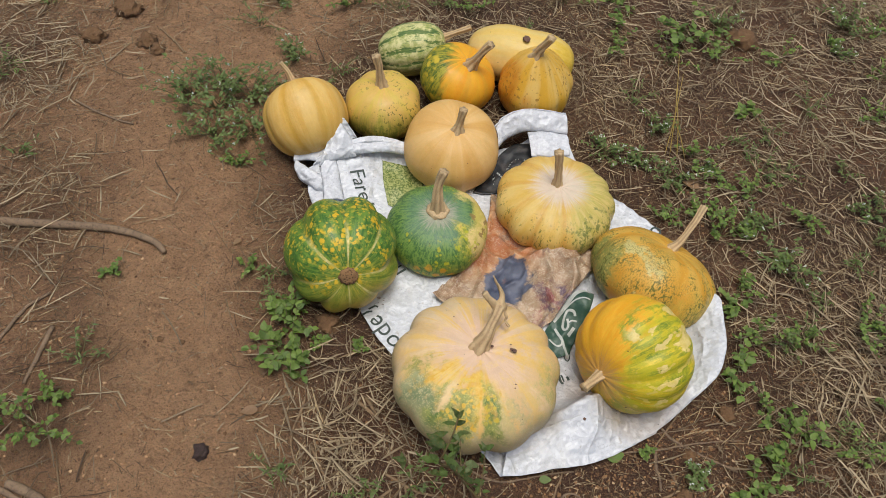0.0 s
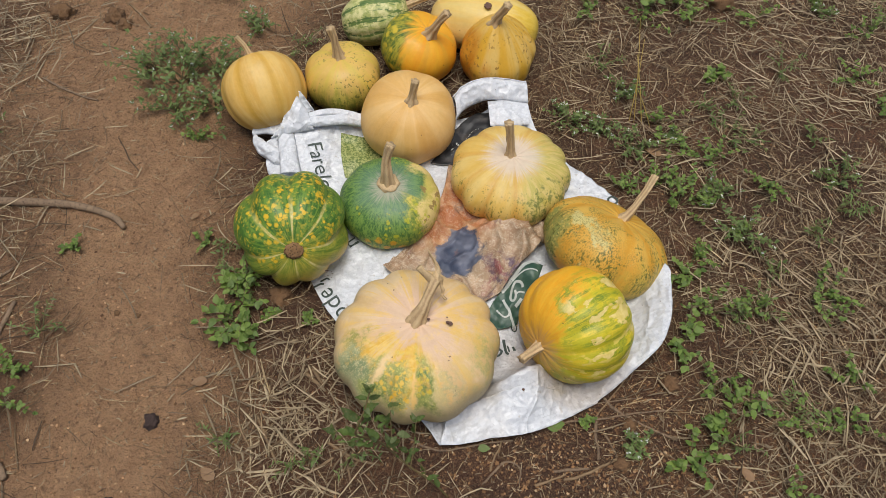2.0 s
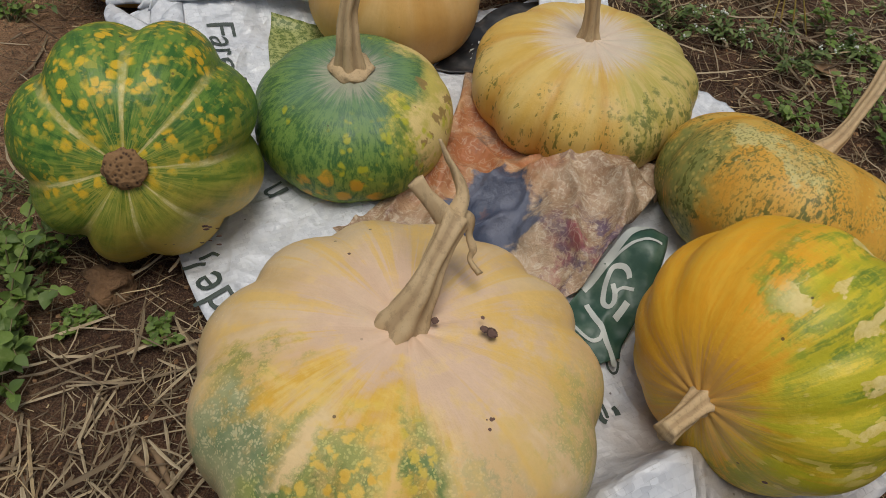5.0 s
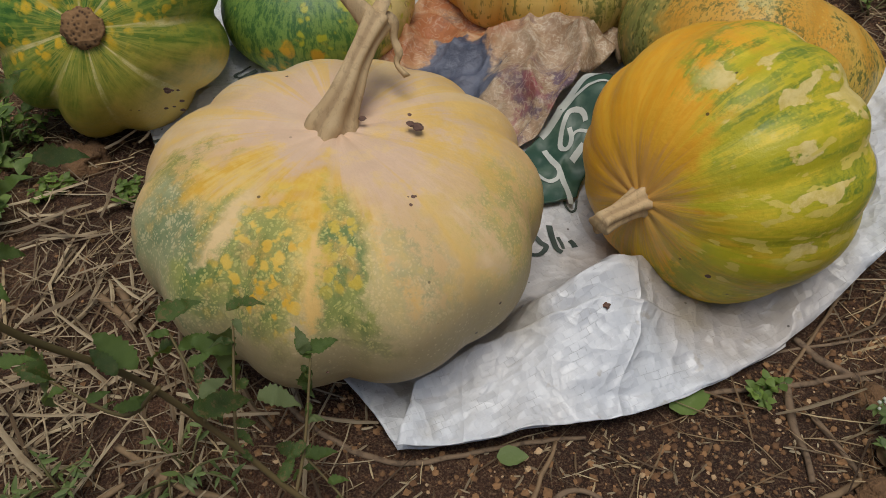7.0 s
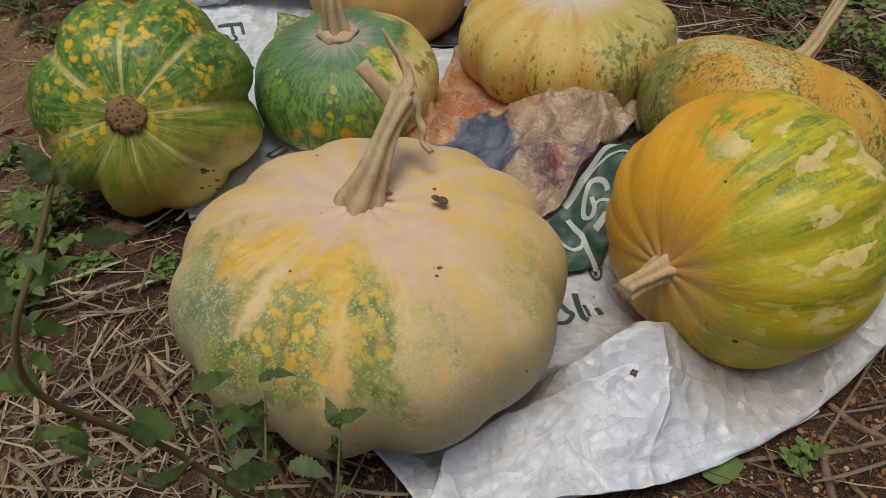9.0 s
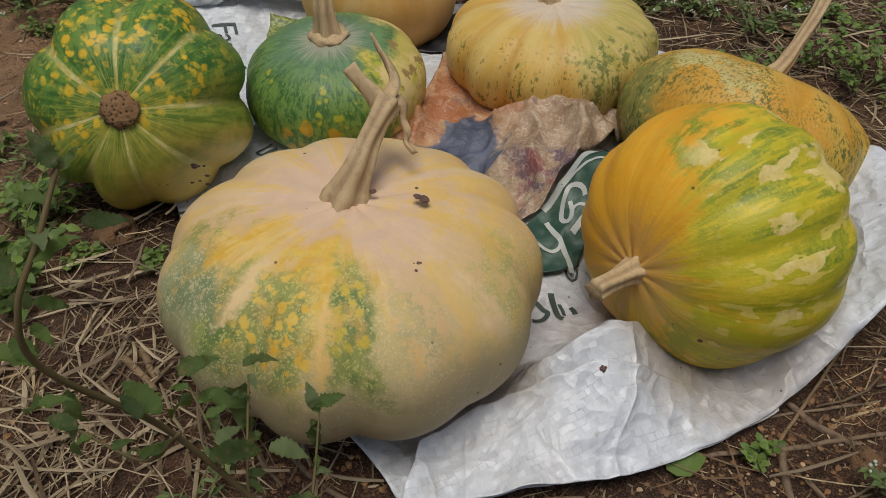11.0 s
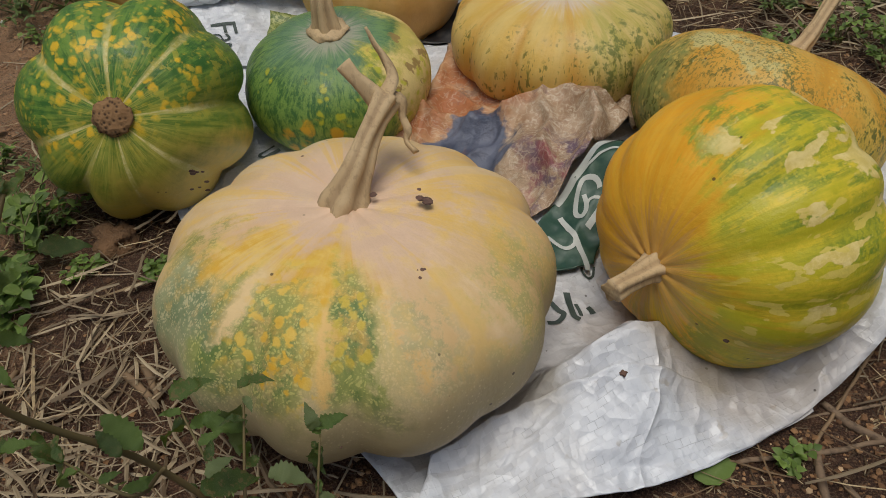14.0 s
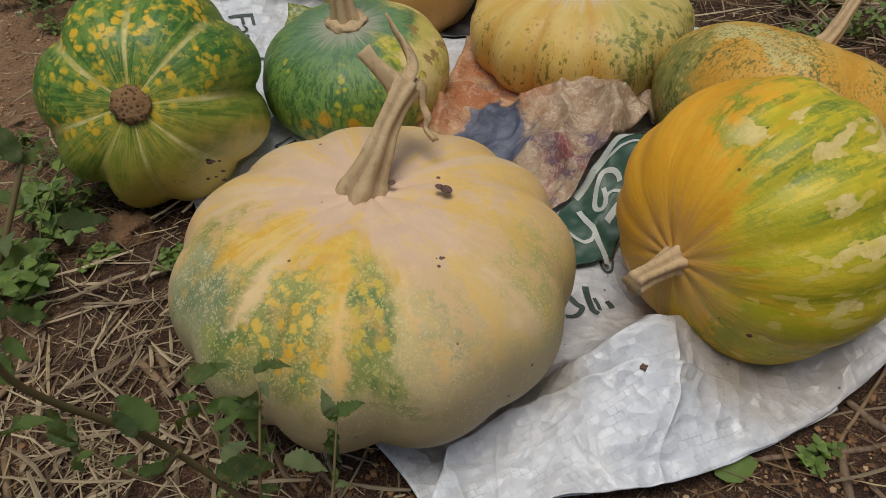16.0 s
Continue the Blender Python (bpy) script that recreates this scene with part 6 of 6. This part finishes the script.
for p, way, ln, k, roll in (((0.012, 0.525, 0.152), (0.75, 0.3, 0.35), 0.04, 0, 20), ((0.050, 0.535, 0.155), (0.7, 0.25, 0.45), 0.03, 1, -10), ((0.050, 0.520, 0.155), (-0.1, 0.1, -1), 0.042, 2, 20),
                            ((0.095, 0.525, 0.140), (0.6, 0.5, 0.05), 0.03, 0, 10), ((0.095, 0.525, 0.140), (-0.15, 0.2, 0.8), 0.022, 2, 0), ((0.096, 0.520, 0.130), (-0.1, -0.1, -1), 0.035, 0, 70),
                            ((0.030, 0.510, 0.150), (-0.8, 0.0, -0.35), 0.04, 1, 20), ((0.035, 0.515, 0.150), (0.8, 0.1, -0.25), 0.04, 0, 10), ((0.070, 0.505, 0.120), (0.7, 0.1, 0.05), 0.035, 2, 0),
                            ((0.090, 0.495, 0.070), (-0.8, 0.3, 0.1), 0.03, 1, 0), ((0.090, 0.500, 0.060), (0.8, 0.3, 0.1), 0.03, 0, 0), ((-0.020, 0.475, 0.160), (-0.7, 0.1, 0.3), 0.032, 1, 0),
                            ((-0.020, 0.475, 0.160), (-0.4, -0.3, -0.6), 0.032, 2, 0), ((0.043, 0.479, 0.346), (-0.3, 0.2, 0.6), 0.024, 1, 0), ((0.040, 0.475, 0.331), (-0.7, -0.1, 0.3), 0.026, 0, 0),
                            ((0.040, 0.482, 0.316), (0.8, 0.4, -0.08), 0.027, 0, 25), ((0.023, 0.457, 0.290), (-0.7, 0.2, 0.1), 0.028, 1, 0), ((0.023, 0.459, 0.292), (0.6, 0.3, -0.35), 0.021, 0, 30),
                            ((0.028, 0.442, 0.276), (-0.6, 0.3, 0.35), 0.026, 1, 0), ((0.032, 0.430, 0.265), (0.8, 0.35, 0.15), 0.02, 0, 0), ((0.032, 0.432, 0.261), (-0.7, 0.1, -0.2), 0.026, 1, 0),
                            ((0.054, 0.451, 0.230), (-0.6, 0.3, 0.4), 0.024, 0, 0), ((0.070, 0.468, 0.185), (0.3, 0.6, 0.2), 0.022, 2, 0), ((0.043, 0.479, 0.342), (0.3, 0.6, 0.5), 0.022, 0, 0), ((0.130, 0.455, 0.080), (0.7, 0.4, 0.3), 0.028, 1, 0), ((0.030, 0.440, 0.276), (-0.8, 0.1, 0.1), 0.045, 0, 15), ((0.032, 0.450, 0.313), (-0.7, 0.2, 0.4), 0.042, 1, -20), ((0.038, 0.455, 0.320), (0.5, 0.4, 0.3), 0.03, 0, 10), ((0.055, 0.460, 0.220), (-0.7, 0.3, 0.3), 0.04, 0, 0), ((0.062, 0.468, 0.170), (0.6, 0.4, -0.1), 0.042, 1, 20), ((0.150, 0.456, 0.045), (-0.5, 0.6, 0.2), 0.03, 0, 0)):
    shoot_leaf(p, way, ln, k, roll)


SPRAYS = [[(0.14, 0.462, 0.04), (0.1, 0.466, 0.09), (0.072, 0.47, 0.135), (0.05, 0.462, 0.205), (0.03, 0.442, 0.272), (0.04, 0.462, 0.328)], [(0.1, 0.466, 0.09), (0.10, 0.49, 0.105), (0.097, 0.525, 0.135)],
          [(0.074, 0.47, 0.13), (0.065, 0.49, 0.13), (0.055, 0.53, 0.155)], [(0.065, 0.468, 0.16), (0.055, 0.485, 0.15), (0.025, 0.515, 0.155)],
          [(0.057, 0.463, 0.2), (0.03, 0.46, 0.17), (-0.02, 0.475, 0.16)], [(0.125, 0.464, 0.06), (0.12, 0.48, 0.05), (0.09, 0.50, 0.06)]]
budding = random.Random(5)
for spray in SPRAYS:
    for p in smooth_path(spray, 9)[2:]:
        shoot_leaf(p, (budding.uniform(-1, 1), budding.uniform(-0.6, 1), budding.uniform(-0.4, 0.5)), budding.uniform(0.012, 0.026), budding.choice((0, 1, 0, 2)), budding.uniform(-40, 40))


def grass_stalks(x, y):
    """A few tall dry stalks from one root."""
    root = new("dry_grass")
    root.location = (x, y, ground_z(x, y))
    tagged(root, "tall yellow dry grass stalks rising from the litter", "grass")
    for bx, lean, up in ((0.0, (-0.01, 0.09), 0.17), (0.03, (-0.05, 0.06), 0.15), (0.012, (-0.04, 0.12), 0.2), (0.05, (-0.06, 0.02), 0.1)):
        v, f = tube([(bx, 0, -0.005), (bx + lean[0] * 0.5, lean[1] * 0.4, up * 0.55), (bx + lean[0], lean[1], up)], [0.0012, 0.001, 0.0005], 5, 10)
        mesh_ob("stalk", v, f, yellow_grass, root)


yellow_grass = Mat("yellow_grass", 0.6)
yellow_grass.color(yellow_grass.mix(yellow_grass.noise(50.0, 3), srgb(168, 140, 60), srgb(196, 172, 96)))
grass_stalks(0.43, 1.385)


def fallen_leaf(x, y, ln, turn, mat, label):
    v, f = leaf_shape(ln, ln * 0.65, 0.2, 0.1, 0.04, 9)
    ob = mesh_ob("fallen_leaf", v, f, mat, None)
    ob.matrix_basis = Matrix.Translation((x, y, ground_z(x, y) + 0.006)) @ pose(0, 0, 0, 4, 6, turn)
    tagged(ob, label, "leaf")


dry_leaf = leaf_mat("dry_leaf", srgb(120, 92, 70), srgb(168, 132, 98), srgb(190, 160, 126))
fallen_leaf(0.203, 0.546, 0.022, -80, grey_green, "pale green leaf lying on the soil")
fallen_leaf(0.32, 0.607, 0.034, -60, weed_green, "green leaf tucked under the sack's edge")
fallen_leaf(0.46, 0.60, 0.022, 200, dry_leaf, "brown dry leaf lying on the soil")
fallen_leaf(0.678, 0.577, 0.03, 40, dry_leaf, "pale dry leaf lying on the straw")
fallen_leaf(-0.30, 0.575, 0.03, 110, dry_leaf, "brown dry leaf lying on the soil")
fallen_leaf(-0.31, 0.64, 0.026, 20, dry_leaf, "brown dry leaf lying on the soil")
fallen_leaf(-0.228, 0.406, 0.032, 60, dry_leaf, "pale dry leaf lying at the edge of the straw")
fallen_leaf(0.505, 1.29, 0.04, 70, dry_leaf, "reddish dry leaf among the weeds")
fallen_leaf(-0.45, 0.93, 0.02, 150, dry_leaf, "brown dry leaf lying on the soil")
